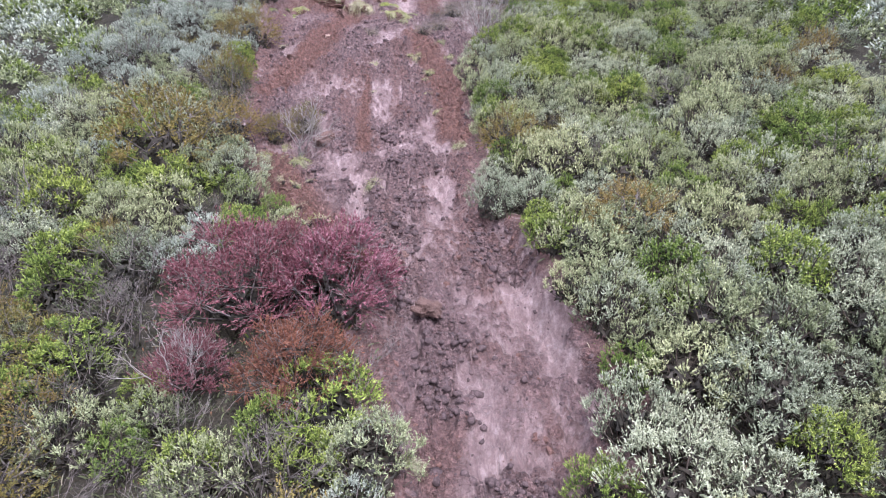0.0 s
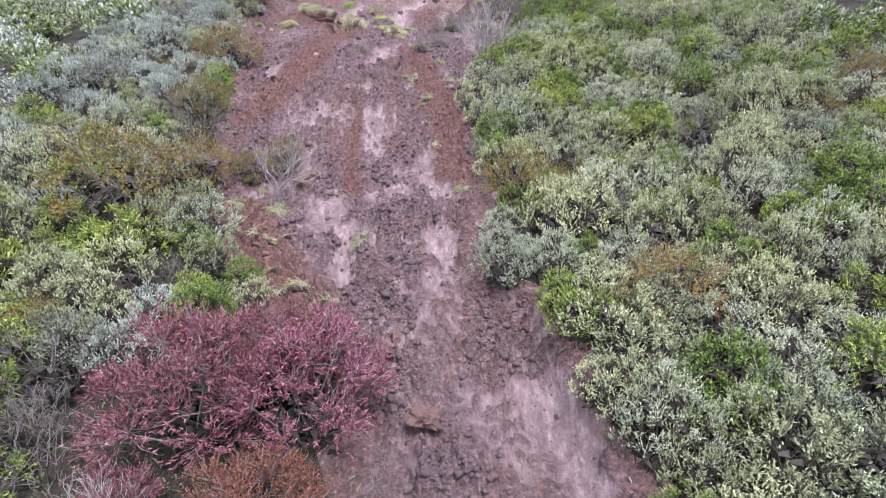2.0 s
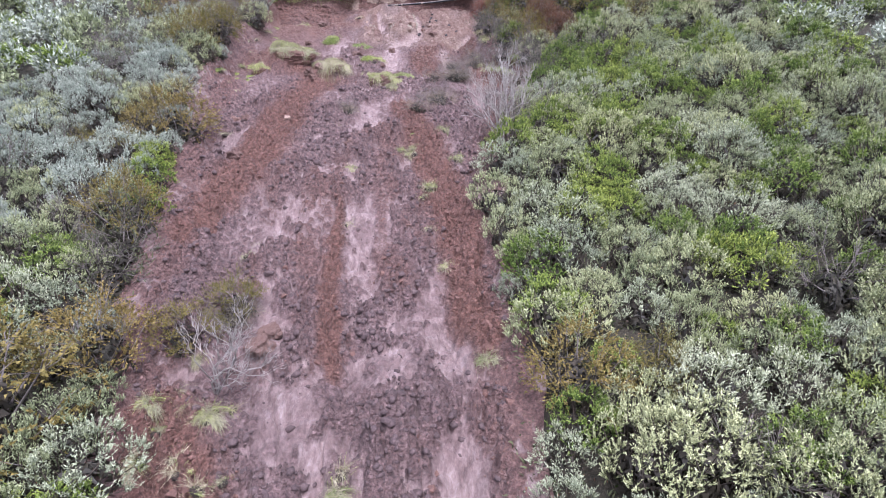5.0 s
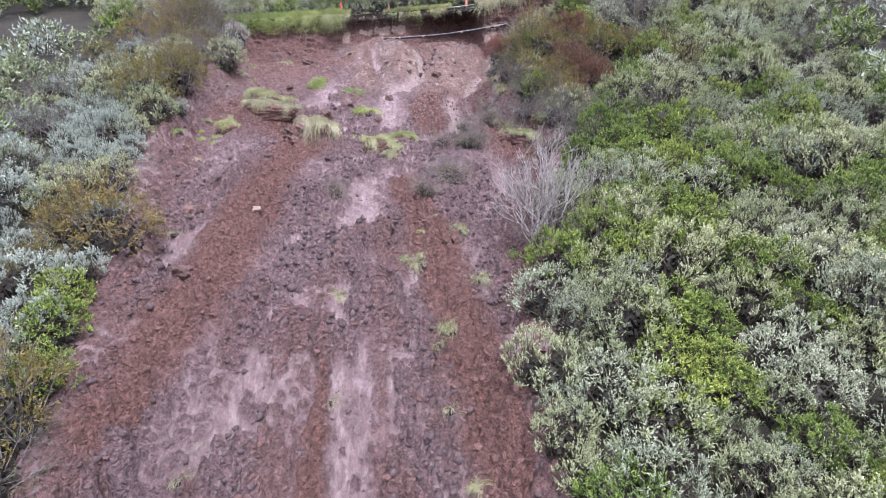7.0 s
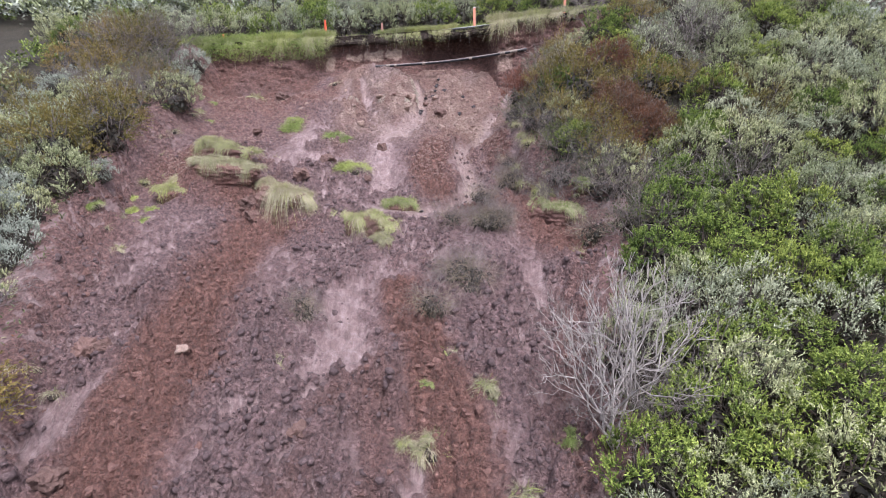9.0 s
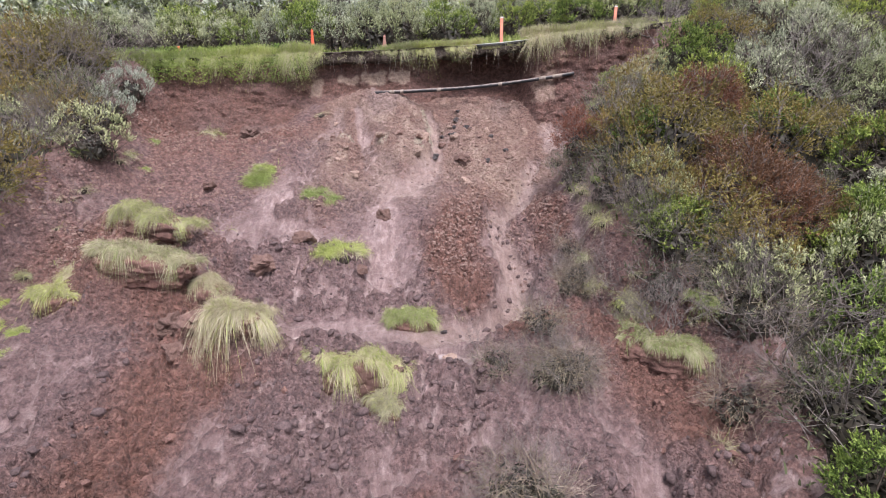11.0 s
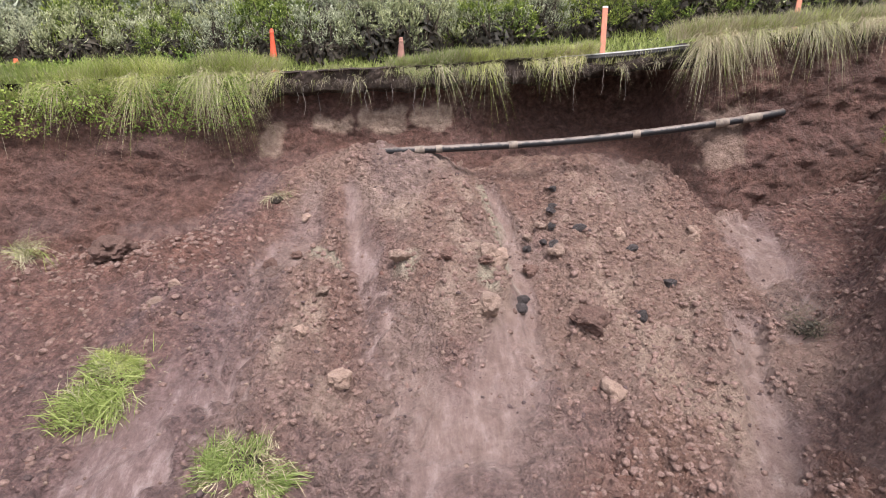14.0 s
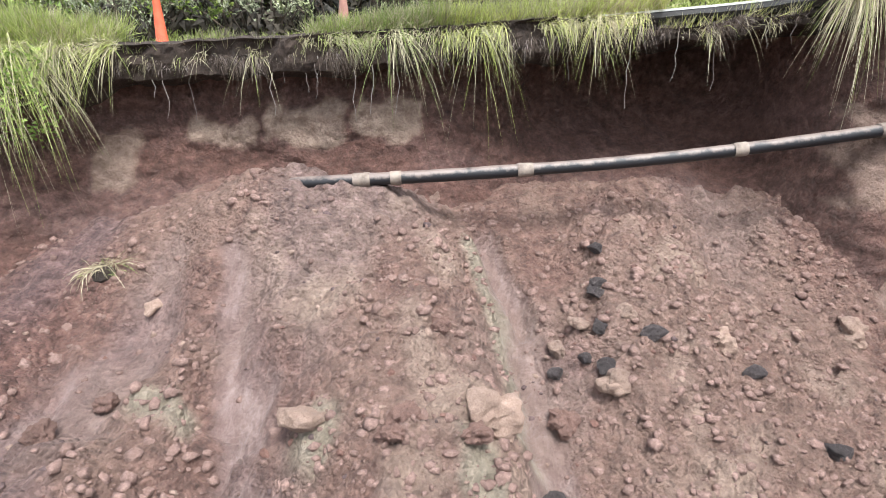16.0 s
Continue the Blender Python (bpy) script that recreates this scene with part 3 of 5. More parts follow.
def build_scarp():
    xs, vs = np.linspace(-12.6, 7.4, 470), np.linspace(0, 1, 64)
    X = np.repeat(xs[:, None], 64, 1)
    V = np.repeat(vs[None], len(xs), 0)
    top = road_z(xs) - 0.14
    edge = road_edge(xs)
    mid = smooth(-7.2, -5.1, xs) * smooth(2.4, 1.9, xs)
    cave = smooth(-2.2, 0.6, xs) * smooth(2.6, 1.6, xs)
    head = edge + 0.02 + 0.32 * mid + 1.15 * cave
    foot_z = np.minimum(mud_form(xs, xs * 0 + 47.6) - 0.35, top - 0.9)
    foot_y = 46.95 + 0.5 * smooth(1.9, 2.6, xs) + 1.05 * mid + 0.05 * cave
    bow = np.sin(np.pi * np.clip(V * 1.15, 0, 1)) * (0.10 * mid + 0.25 * cave)[:, None]
    run = V ** (1.3 + 0.9 * mid - 0.85 * cave)[:, None]
    Y = head[:, None] * (1 - run) + foot_y[:, None] * run + bow
    Z = top[:, None] * (1 - V) + foot_z[:, None] * V
    N = 0.16 * fbm(X * 1.3, Z * 1.6, 4, 2) + 0.10 * fbm(X * 5, Z * 7, 4, 4) + 0.05 * np.abs(fbm(X * 1.2, Z * 11, 2, 1)) + 0.09 * lumps(X * 3.5, Z * 3.5 + 40, 1) * smooth(0.45, 0.95, V)
    Y = Y - N + 0.02
    me = mesh_of("head_scarp", np.stack([X, Y, Z], -1).reshape(-1, 3), grid_faces(*X.shape)[:, ::-1])
    wet = 0.35 * smooth(0.0, 0.3, fbm(X * 0.9, Z * 2.0, 3, 3)) * smooth(0.5, 0.9, V)
    pale = np.zeros_like(X)
    for a, b, lo, hi in ((-4.75, -3.95, -1.02, -0.80), (-3.85, -2.95, -0.98, -0.62), (-2.85, -2.12, -0.92, -0.58), (2.3, 3.0, -1.4, -0.45), (-5.6, -5.2, -1.4, -0.9)):
        j = 0.16 * fbm(X * 3.5, Z * 4, 4, 0)
        pale = np.maximum(pale, smooth(a - 0.04, a + 0.04, X + j) * smooth(b + 0.04, b - 0.04, X + j) * smooth(lo - 0.05, lo + 0.04, Z + j) * smooth(hi + 0.05, hi - 0.04, Z + j))
    me.attributes.new("wet", "FLOAT", "POINT").data.foreach_set("value", wet.ravel().astype(np.float32))
    me.attributes.new("pale", "FLOAT", "POINT").data.foreach_set("value", (pale * (0.75 + 0.25 * smooth(-5.0, -4.8, X)) * np.where(X > 2, 0.5, 1.0)).ravel().astype(np.float32))
    me.attributes.new("red", "FLOAT", "POINT").data.foreach_set("value", (0.9 + 0.4 * fbm(X * 1.1, Z * 2.5, 3, 0)).clip(0, 1).ravel().astype(np.float32))
    tagged(put("head_scarp", me, SCARP), "steep raw earth face left under the broken road", "earth scarp", kind="structure")


build_scarp()


def ribbon(name, xs, section, mat):
    """A solid strip along the road: section(x) gives rows of (y, z) round it."""
    rings = np.array([[(x, y, z) for y, z in section(x)] for x in xs])
    n, k = rings.shape[:2]
    f = [(i * k + j, i * k + (j + 1) % k, (i + 1) * k + (j + 1) % k, (i + 1) * k + j) for i in range(n - 1) for j in range(k)]
    return put(name, mesh_of(name, rings.reshape(-1, 3), np.array(f), False), mat)


ROAD_STEPS = np.concatenate([np.arange(-60, -14, 2.0), np.arange(-14, 12, 0.07), np.arange(12, 61, 2.0)])


def asphalt_start(x):
    bare = float(smooth(-5.7, -5.3, x) * smooth(2.4, 2.0, x))
    return float(road_edge(np.array(x))) + 0.02 + 0.9 * (1 - bare) + 0.30 * float(smooth(-0.2, -0.7, x)) + 0.05 * float(vnoise(np.array(x * 5.0), np.array(1.5), 4))


def road_section(x):
    z, y = float(road_z(np.array(x))), asphalt_start(x)
    d = 0.02 * float(vnoise(np.array(x * 7.0), np.array(4.0), 1))
    return [(y, z - 0.015), (y + 0.03, z), (55.2, z + 0.02), (55.2, z - 0.15), (y + 0.05, z - 0.13 + d), (y - 0.02, z - 0.07 + d)]


road = tagged(ribbon("road", ROAD_STEPS, road_section, ASPHALT), "narrow worn asphalt hill road, broken at its edge", "road", kind="structure")


def line_section(x):
    z, y = float(road_z(np.array(x))) + 0.004, asphalt_start(x) + 0.05
    y -= 0.058
    return [(y, z), (y + 0.15, z), (y + 0.15, z - 0.004), (y + 0.03, z - 0.006), (y + 0.004, z - 0.022), (y, z - 0.022)]


white_line = ribbon("road_marking", np.arange(-0.2, 2.3, 0.07), line_section, LINE)
tagged(white_line, "thin worn white edge line on the asphalt", "road marking", kind="structure")


def sod_section(x):
    """Root-bound soil under the asphalt and in the verge."""
    z, e = float(road_z(np.array(x))), float(road_edge(np.array(x)))
    bare = float(smooth(-5.7, -5.3, x) * smooth(2.4, 2.0, x))
    j, k = float(fbm(np.array(x * 3.1), np.array(0.7), 3, 2)), float(fbm(np.array(x * 4.3), np.array(9.7), 3, 5))
    over = float(smooth(-0.2, -0.7, x))
    up = z - 0.155 * bare * (1 - over) + (0.03 + 0.03 * k) * (1 - bare * (1 - over))
    low = z - 0.30 - 0.16 * j - 0.14 * (1 - bare) - 0.10 * float(smooth(0.2, -0.6, x))
    f = e - 0.06 * float(smooth(-5.9, -5.3, x) * smooth(-0.2, -0.9, x)) + 0.03 * bare + 0.09 * j
    face = [(f, up - 0.03), (f + 0.1, up), (e + 0.25, up), (e + 1.3, up - 0.16 * bare * over), (e + 1.3, low - 0.1), (f + 0.25, low)]
    for i in (0.15, 0.35, 0.55, 0.75, 0.92):
        lump = float(fbm(np.array(x * 6.0), np.array(i * 3.5), 3, 1))
        face.append((f + 0.03 + 0.10 * lump + 0.05 * k, low + (up - 0.03 - low) * i))
    return face


tagged(ribbon("road_verge", np.arange(-14, 9, 0.06), sod_section, SOD), "dark root-bound sod along the broken road edge", "verge", kind="structure")

# ---- grass ----


def blades(roots, dirs, lengths, droop, width):
    """Bent blades of three pieces each."""
    n = len(roots)
    dirs = dirs / np.linalg.norm(dirs, axis=1)[:, None]
    side = np.cross(dirs, rng.normal(size=(n, 3)))
    side /= np.linalg.norm(side, axis=1)[:, None] + 1e-9
    s = np.array([0, 0.4, 0.75, 1.0])
    p = roots[:, None] + dirs[:, None] * (lengths[:, None] * s)[..., None]
    p[..., 2] -= (droop * lengths)[:, None] * s**2
    w = width * np.array([0.8, 1.0, 0.7, 0.12])
    v = np.stack([p - side[:, None] * w[None, :, None], p + side[:, None] * w[None, :, None]], 2).reshape(-1, 3)
    i = (np.arange(n) * 8)[:, None] + np.arange(3) * 2
    f = np.stack([i, i + 1, i + 3, i + 2], -1).reshape(-1, 4)
    return v, f


def tuft_arrays(n, radius, length, droop, lean=(0, 0, 0), width=0.0026):
    k = 9
    a, r = rng.random(k) * 2 * np.pi, np.sqrt(rng.random(k))
    mid = np.stack([np.cos(a) * r * 1.25, np.sin(a) * r * 0.85], -1) * radius
    comb = np.stack([np.cos(a) * r, np.sin(a) * r, 0 * a], -1) * 0.7 + rng.normal(size=(k, 3)) * [0.5, 0.5, 0.15]
    tall, i = 0.5 + 0.65 * rng.random(k), rng.integers(0, k, n)
    flat = mid[i] + rng.normal(size=(n, 2)) * radius * 0.24
    dome = 0.30 * radius * np.clip(1 - (flat**2).sum(1) / (1.6 * radius**2), -0.1, 1)
    dirs = comb[i] + [0, 0, 0.75] + rng.normal(size=(n, 3)) * 0.32 + np.array(lean)
    return blades(np.column_stack([flat, dome - 0.03]), dirs, length * tall[i] * (0.3 + 0.75 * rng.random(n)), droop * (0.35 + rng.random(n)), width)


def grass_tuft(name, label, n, radius, length, droop, mats, lean=(0, 0, 0)):
    root = tagged(new(name), label, "grass", group="grass tufts on the slide")
    for k, (nm, mat, share) in enumerate(mats):
        v, f = tuft_arrays(max(8, int(n * share)), radius, length * (1 if k == 0 else 0.85), droop, lean)
        tagged(put(nm, mesh_of(nm, v, f), mat, root), kind="stuff")
    clump = bmesh.new()
    bmesh.ops.create_icosphere(clump, subdivisions=2, radius=radius * 0.95)
    for v in clump.verts:
        v.co.z *= 0.55
        v.co += v.co.normalized() * 0.25 * radius * noise.noise(v.co * 6 / radius * 0.3)
        v.co.z -= radius * 0.52
    part("root_clump", clump, SOD, root)
    return root


TUFTS = {
    "fresh": grass_tuft("grass_tuft", "fresh green grass tuft stranded on the mud", 2600, 0.24, 0.32, 0.9, (("green_grass", GRASS, 0.75), ("dry_grass", DRY, 0.25))),
    "straw": grass_tuft("grass_tuft", "straw-yellow grass tuft lying on the mud", 800, 0.18, 0.5, 1.0, (("dry_grass", DRY, 0.75), ("green_grass", GRASS, 0.25)), (0, -0.5, 0)),
    "wisp": grass_tuft("grass_tuft", "thin wisp of dry grass in the mud", 150, 0.14, 0.4, 0.8, (("dry_grass", DRY, 0.8), ("green_grass", GRASS, 0.2)), (0.2, -0.4, 0)),
    "mound": grass_tuft("grass_tuft", "shaggy grass sod drooping over a slipped block", 2200, 0.36, 0.6, 1.1, (("dry_grass", DRY, 0.72), ("green_grass", GRASS, 0.28)), (0, -0.55, 0)),
}
USED = set()


def place_kind(protos, key, x, y, turn=0.0, size=1.0, sink=0.0, tip=(0, 0)):
    ob = protos[key]
    m = pose(x, y, on_ground(x, y) - sink, tip[0], tip[1], turn) @ Matrix.Scale(size, 4)
    if ob.name in USED:
        c = copy_thing(ob, m)
        c.matrix_basis = m
        return c
    USED.add(ob.name)
    ob.matrix_basis = m
    return ob


AT_FRESH = [(-6.23, 44.18, 1.80), (-4.60, 43.18, 1.50), (-3.67, 40.44, 1.60), (-1.94, 38.57, 1.25), (-9.68, 44.22, 0.60), (-9.33, 37.13, 0.60), (-2.14, 38.61, 1.00), (-6.39, 44.49, 0.90), (-1.30, 31.09, 0.50), (1.35, 29.54, 0.90), (-3.91, 40.60, 0.90), (-10.65, 37.05, 0.80), (2.43, 40.77, 0.60), (-10.64, 42.82, 0.80)]
AT_STRAW = [(-4.44, 31.96, 1.00), (-0.08, 30.47, 1.10), (-1.19, 29.84, 0.80), (-1.70, 29.79, 0.70), (-1.43, 29.81, 1.10), (-0.11, 30.59, 0.90), (1.28, 29.77, 0.90), (0.28, 28.53, 0.90), (-0.63, 27.02, 1.10), (-3.36, 28.21, 0.90), (-2.23, 17.02, 0.90), (0.60, 20.04, 1.10), (-4.95, 18.58, 1.20), (-5.84, 20.38, 0.90), (-0.72, 7.56, 1.10), (-8.33, 46.16, 1.20), (2.40, 38.06, 1.30), (2.35, 39.83, 1.10), (-0.19, 23.43, 0.80)]
AT_WISP = [(-5.54, 48.51, 1.20), (-5.15, 47.75, 1.10), (-7.1, 47.85, 1.30), (-7.35, 47.4, 1.10), (-10.10, 43.60, 1.00), (-9.18, 31.21, 1.00), (-8.44, 30.94, 1.00), (-8.73, 46.47, 1.20), (-1.97, 38.56, 1.20), (-0.71, 31.96, 1.20), (2.80, 34.82, 1.00), (-3.11, 25.20, 1.00), (-0.63, 24.95, 0.90), (-4.32, 31.51, 1.00), (-1.19, 29.61, 1.20), (-4.94, 15.54, 1.20), (-4.29, 15.00, 1.20), (-6.01, 19.37, 1.20), (-5.46, 24.38, 1.00), (-0.94, 38.78, 0.90), (-6.49, 41.42, 0.80), (-8.23, 39.07, 0.90), (-0.86, 26.73, 0.90), (-5.54, 23.35, 0.80), (-4.72, 19.02, 1.10), (-2.27, 17.37, 1.00), (0.10, 38.74, 0.90)]
AT_MOUND = [(-2.58, 36.49, 0.80), (-11.26, 43.56, 0.90), (-12.46, 43.87, 0.80), (-9.29, 39.39, 0.70), (3.61, 39.76, 0.80), (2.54, 38.32, 0.90), (2.88, 39.85, 0.80), (2.95, 42.21, 0.70), (2.62, 37.55, 0.80), (-9.34, 39.68, 0.70)]
random.seed(2)
for key, spots in (("fresh", AT_FRESH), ("straw", AT_STRAW), ("wisp", AT_WISP), ("mound", AT_MOUND)):
    for x, y, s in spots:
        place_kind(TUFTS, key, x, y, random.uniform(-50, 50), s, 0.0, (random.uniform(0, 20), random.uniform(-12, 12)))
# dry stalks strewn over the red margin of the lower slide
for k in range(22):
    t = random.random()
    place_kind(TUFTS, "wisp" if k % 3 else "straw", -5.9 + 3.6 * t + random.uniform(-0.6, 0.6), 18.6 - 5.0 * t + random.uniform(-0.6, 0.6), random.uniform(0, 360), random.uniform(0.7, 1.2), 0.0, (random.uniform(10, 45), 0))
for y in np.arange(36.6, 46.8, 0.62):
    place_kind(TUFTS, random.choice(("mound", "straw", "straw", "wisp")), float(scar_right(y)) - random.uniform(0.0, 0.6), y, random.uniform(-60, 20), random.uniform(0.7, 1.1), 0.0, (20, -12))
for y in np.arange(36.0, 46.0, 0.6):
    place_kind(TUFTS, random.choice(("mound", "fresh", "wisp", "straw")), float(scar_left(y)) + random.uniform(0.1, 1.4), y, random.uniform(-20, 60), random.uniform(0.6, 0.9), 0.0, (20, 8))


# ---- shrubs ----


def leaf_blades(base, dirs, length, width, face):
    """Small pointed leaves, one face each."""
    dirs = dirs / np.linalg.norm(dirs, axis=1)[:, None]
    side = np.cross(dirs, face + rng.normal(size=dirs.shape) * 0.35)
    side /= np.linalg.norm(side, axis=1)[:, None] + 1e-9
    L, w = (length * (0.65 + 0.7 * rng.random(len(base))))[:, None], width * 0.5
    v = np.stack([base - side * w, base + side * w, base + dirs * L], 1).reshape(-1, 3)
    return v, np.arange(len(v)).reshape(-1, 3)


class Wood:
    """Branches grown into one another: each one starts from the ring of vertices where its parent ends."""

    def __init__(self, sides):
        self.sides, self.v, self.f, self.count = sides, [], [], 0

    def grow(self, points, radii, start=None):
        v, f = tube(points, radii, self.sides)
        if start is None:
            f = f + self.count
            first = self.count
        else:
            f = np.where(f < self.sides, f + start, f - self.sides + self.count)
            v, first = v[self.sides:], start
        self.v.append(v)
        self.f.append(f)
        self.count += len(v)
        return first, self.count - self.sides

    def arrays(self):
        return np.concatenate(self.v), np.concatenate(self.f)


def shrub_arrays(lobes, sprigs, leaves, R, H, lobe, leaf, upright, twigs=0, loose=0.4, low=0.08):
    """Foliage and wood of one bush: lobes of sprigs from the ground to the crown, each sprig with its leaves."""
    fol, sprig_pos, wood, foot_ring = [], [], Wood(3), None
    for i in range(lobes):
        a, e = 2.4 * i + rng.random() * 0.7, np.arcsin(low + (0.97 - low) * ((i + 0.5) / lobes) ** 0.9)
        k = 0.66 + 0.30 * rng.random()
        c = np.array([np.cos(a) * np.cos(e) * R * k, np.sin(a) * np.cos(e) * R * k, H * np.sin(e) * k * 0.92 + 0.10])
        rl = lobe * (0.7 + 0.6 * rng.random())
        d = rng.normal(size=(sprigs, 3)) * [1, 1, 0.8]
        d += 0.9 * np.array([np.cos(a) * np.cos(e), np.sin(a) * np.cos(e), np.sin(e) + 0.25])
        d /= np.linalg.norm(d, axis=1)[:, None]
        start = c + d * rl * 0.30
        grow = d * (1 - upright) + np.array([0, 0, upright])
        grow /= np.linalg.norm(grow, axis=1)[:, None]
        reach = rl * (0.6 + 0.6 * rng.random(sprigs))
        s = rng.random((sprigs, leaves)) ** 0.8
        base = (start[:, None] + grow[:, None] * (reach[:, None] * s)[..., None]).reshape(-1, 3)
        dirs = np.repeat(grow[:, None], leaves, 1).reshape(-1, 3) + rng.normal(size=(sprigs * leaves, 3)) * loose
        shell = base - (c - [0, 0, 0.4 * rl])
        shell /= np.linalg.norm(shell, axis=1)[:, None] + 1e-9
        fol.append(leaf_blades(base, dirs + 0.35 * np.cross(shell, rng.normal(size=shell.shape)), leaf[0], leaf[1], shell))
        sprig_pos.append(np.repeat(s.ravel(), 3) * 0.9 + np.tile([0.0, 0.0, 0.15], s.size))
        foot = np.array([0.0, 0.0, -0.12])
        bend = foot * 0.5 + c * 0.5 + rng.normal(size=3) * 0.08 - [0, 0, 0.1]
        foot_ring, end = wood.grow([foot, bend, c], [0.024, 0.016, 0.007], foot_ring)
        for k in range(twigs):
            tip = start[k % sprigs] + grow[k % sprigs] * reach[k % sprigs] * (1.0 + 0.25 * rng.random())
            wood.grow([c, (c + tip) / 2 + rng.normal(size=3) * 0.04, tip], [0.007, 0.005, 0.002], end)
    return joined(fol), wood.arrays(), np.concatenate(sprig_pos)


def tip_values(me, sprig_pos):
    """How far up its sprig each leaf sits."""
    me.attributes.new("tip", "FLOAT", "POINT").data.foreach_set("value", sprig_pos.astype(np.float32))


def shrub(name, label, leaf_mat, wood_mat, spec, leaf_part="foliage"):
    (fv, ff), (wv, wf), sprig_pos = shrub_arrays(**spec)
    root = tagged(new(name), label, "shrub", group="scrub on the hillside")
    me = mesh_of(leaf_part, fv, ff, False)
    tip_values(me, sprig_pos)
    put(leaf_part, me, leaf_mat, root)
    put("branchwork", mesh_of("branchwork", wv, wf), wood_mat, root)
    # Inner leaves: near black, they paint the shade in the crown's gaps.
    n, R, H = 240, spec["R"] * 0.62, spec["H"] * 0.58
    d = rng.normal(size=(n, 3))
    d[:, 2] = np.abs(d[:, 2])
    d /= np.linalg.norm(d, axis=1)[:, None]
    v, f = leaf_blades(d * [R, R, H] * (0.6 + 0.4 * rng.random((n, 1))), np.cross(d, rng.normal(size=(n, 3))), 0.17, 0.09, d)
    put("inner_leaves", mesh_of("inner_leaves", v, f, False), DEAD_SHADE_LEAF, root, "dead inner leaves, near black to stand for shade")
    return root


def branchy(n_stems, height, spread_, depth, r0, stray, sides, seed):
    """The stems of a leafless, forking bush, one by one."""
    g = np.random.default_rng(seed)

    def fork(p, d, length, r, level, ring, wood):
        q = p + d * length * 0.5 + g.normal(size=3) * length * 0.10
        e = p + d * length + g.normal(size=3) * length * 0.12
        _, end = wood.grow([p, q, e], [r, r * 0.85, r * 0.65], ring)
        if level < depth:
            for _ in range(3 if level else 2):
                nd = d + g.normal(size=3) * stray + np.array([0, 0, 0.45 - 0.6 * stray])
                fork(e, nd / np.linalg.norm(nd), length * (0.55 + 0.3 * g.random()), r * 0.62, level + 1, end, wood)

    for i in range(n_stems):
        wood = Wood(sides)
        a = 6.28 * i / n_stems + g.random()
        d = np.array([np.cos(a) * spread_, np.sin(a) * spread_, 1.0]) + g.normal(size=3) * 0.2
        fork(np.array([0.04 * np.cos(a), 0.04 * np.sin(a), -0.15]), d / np.linalg.norm(d), height * (0.35 + 0.15 * g.random()), r0 * (0.7 + 0.5 * g.random()), 0, None, wood)
        yield wood.arrays()


def brush(seed):
    """A dense dead bush of thin grey twigs with straw caught in it."""
    root = bare_shrub("dead_brush", "dense grey-brown dead brush with straw caught in it", TWIG, (9, 0.85, 0.95, 5, 0.009, 0.55, 3, seed))
    n = 420
    a, r = rng.random(n) * 2 * np.pi, np.sqrt(rng.random(n)) * 0.45
    roots = np.stack([np.cos(a) * r, np.sin(a) * r, 0.05 + 0.35 * rng.random(n)], -1)
    v, f = blades(roots, np.stack([np.cos(a) * 0.6, np.sin(a) * 0.6, 0.5 + 0 * a], -1) + rng.normal(size=(n, 3)) * 0.45, 0.2 + 0.35 * rng.random(n), 0.9 * rng.random(n), 0.0022)
    tagged(put("straw", mesh_of("straw", v, f), STRAW, root, "straw-coloured dead grass"), kind="stuff")
    # Near-black leaves put shade into the heart of the brush.
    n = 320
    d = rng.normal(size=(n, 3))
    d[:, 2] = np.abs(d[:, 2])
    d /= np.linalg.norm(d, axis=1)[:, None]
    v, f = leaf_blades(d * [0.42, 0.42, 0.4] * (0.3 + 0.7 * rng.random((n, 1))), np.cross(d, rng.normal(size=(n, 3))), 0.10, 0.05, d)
    put("inner_leaves", mesh_of("inner_leaves", v, f, False), DEAD_SHADE_LEAF, root, "dead inner leaves, near black to stand for shade")
    return root


def bare_shrub(name, label, mat, args):
    root = tagged(new(name), label, "shrub", group="scrub on the hillside")
    for v, f in branchy(*args):
        put("stem", mesh_of("stem", v, f), mat, root)
    return root


SAGE_SPEC = dict(lobes=38, sprigs=15, leaves=11, R=0.88, H=1.15, lobe=0.21, leaf=(0.044, 0.018), upright=0.55, loose=0.5)
SILVER_SPEC = dict(lobes=40, sprigs=15, leaves=11, R=0.88, H=1.10, lobe=0.20, leaf=(0.040, 0.017), upright=0.50, loose=0.55)
GREEN_SPEC = dict(lobes=30, sprigs=17, leaves=11, R=0.82, H=1.05, lobe=0.21, leaf=(0.050, 0.024), upright=0.40, loose=0.6)
OLIVE_SPEC = dict(lobes=20, sprigs=24, leaves=12, R=0.95, H=1.4, lobe=0.33, leaf=(0.045, 0.026), upright=0.2, twigs=5, loose=0.7)
RED_SPEC = dict(lobes=28, sprigs=48, leaves=12, R=1.0, H=1.55, lobe=0.32, leaf=(0.05, 0.018), upright=0.3, twigs=12, loose=0.5, low=0.15)
WOODY_SPEC = dict(lobes=14, sprigs=16, leaves=4, R=0.85, H=1.1, lobe=0.34, leaf=(0.06, 0.022), upright=0.3, twigs=9)
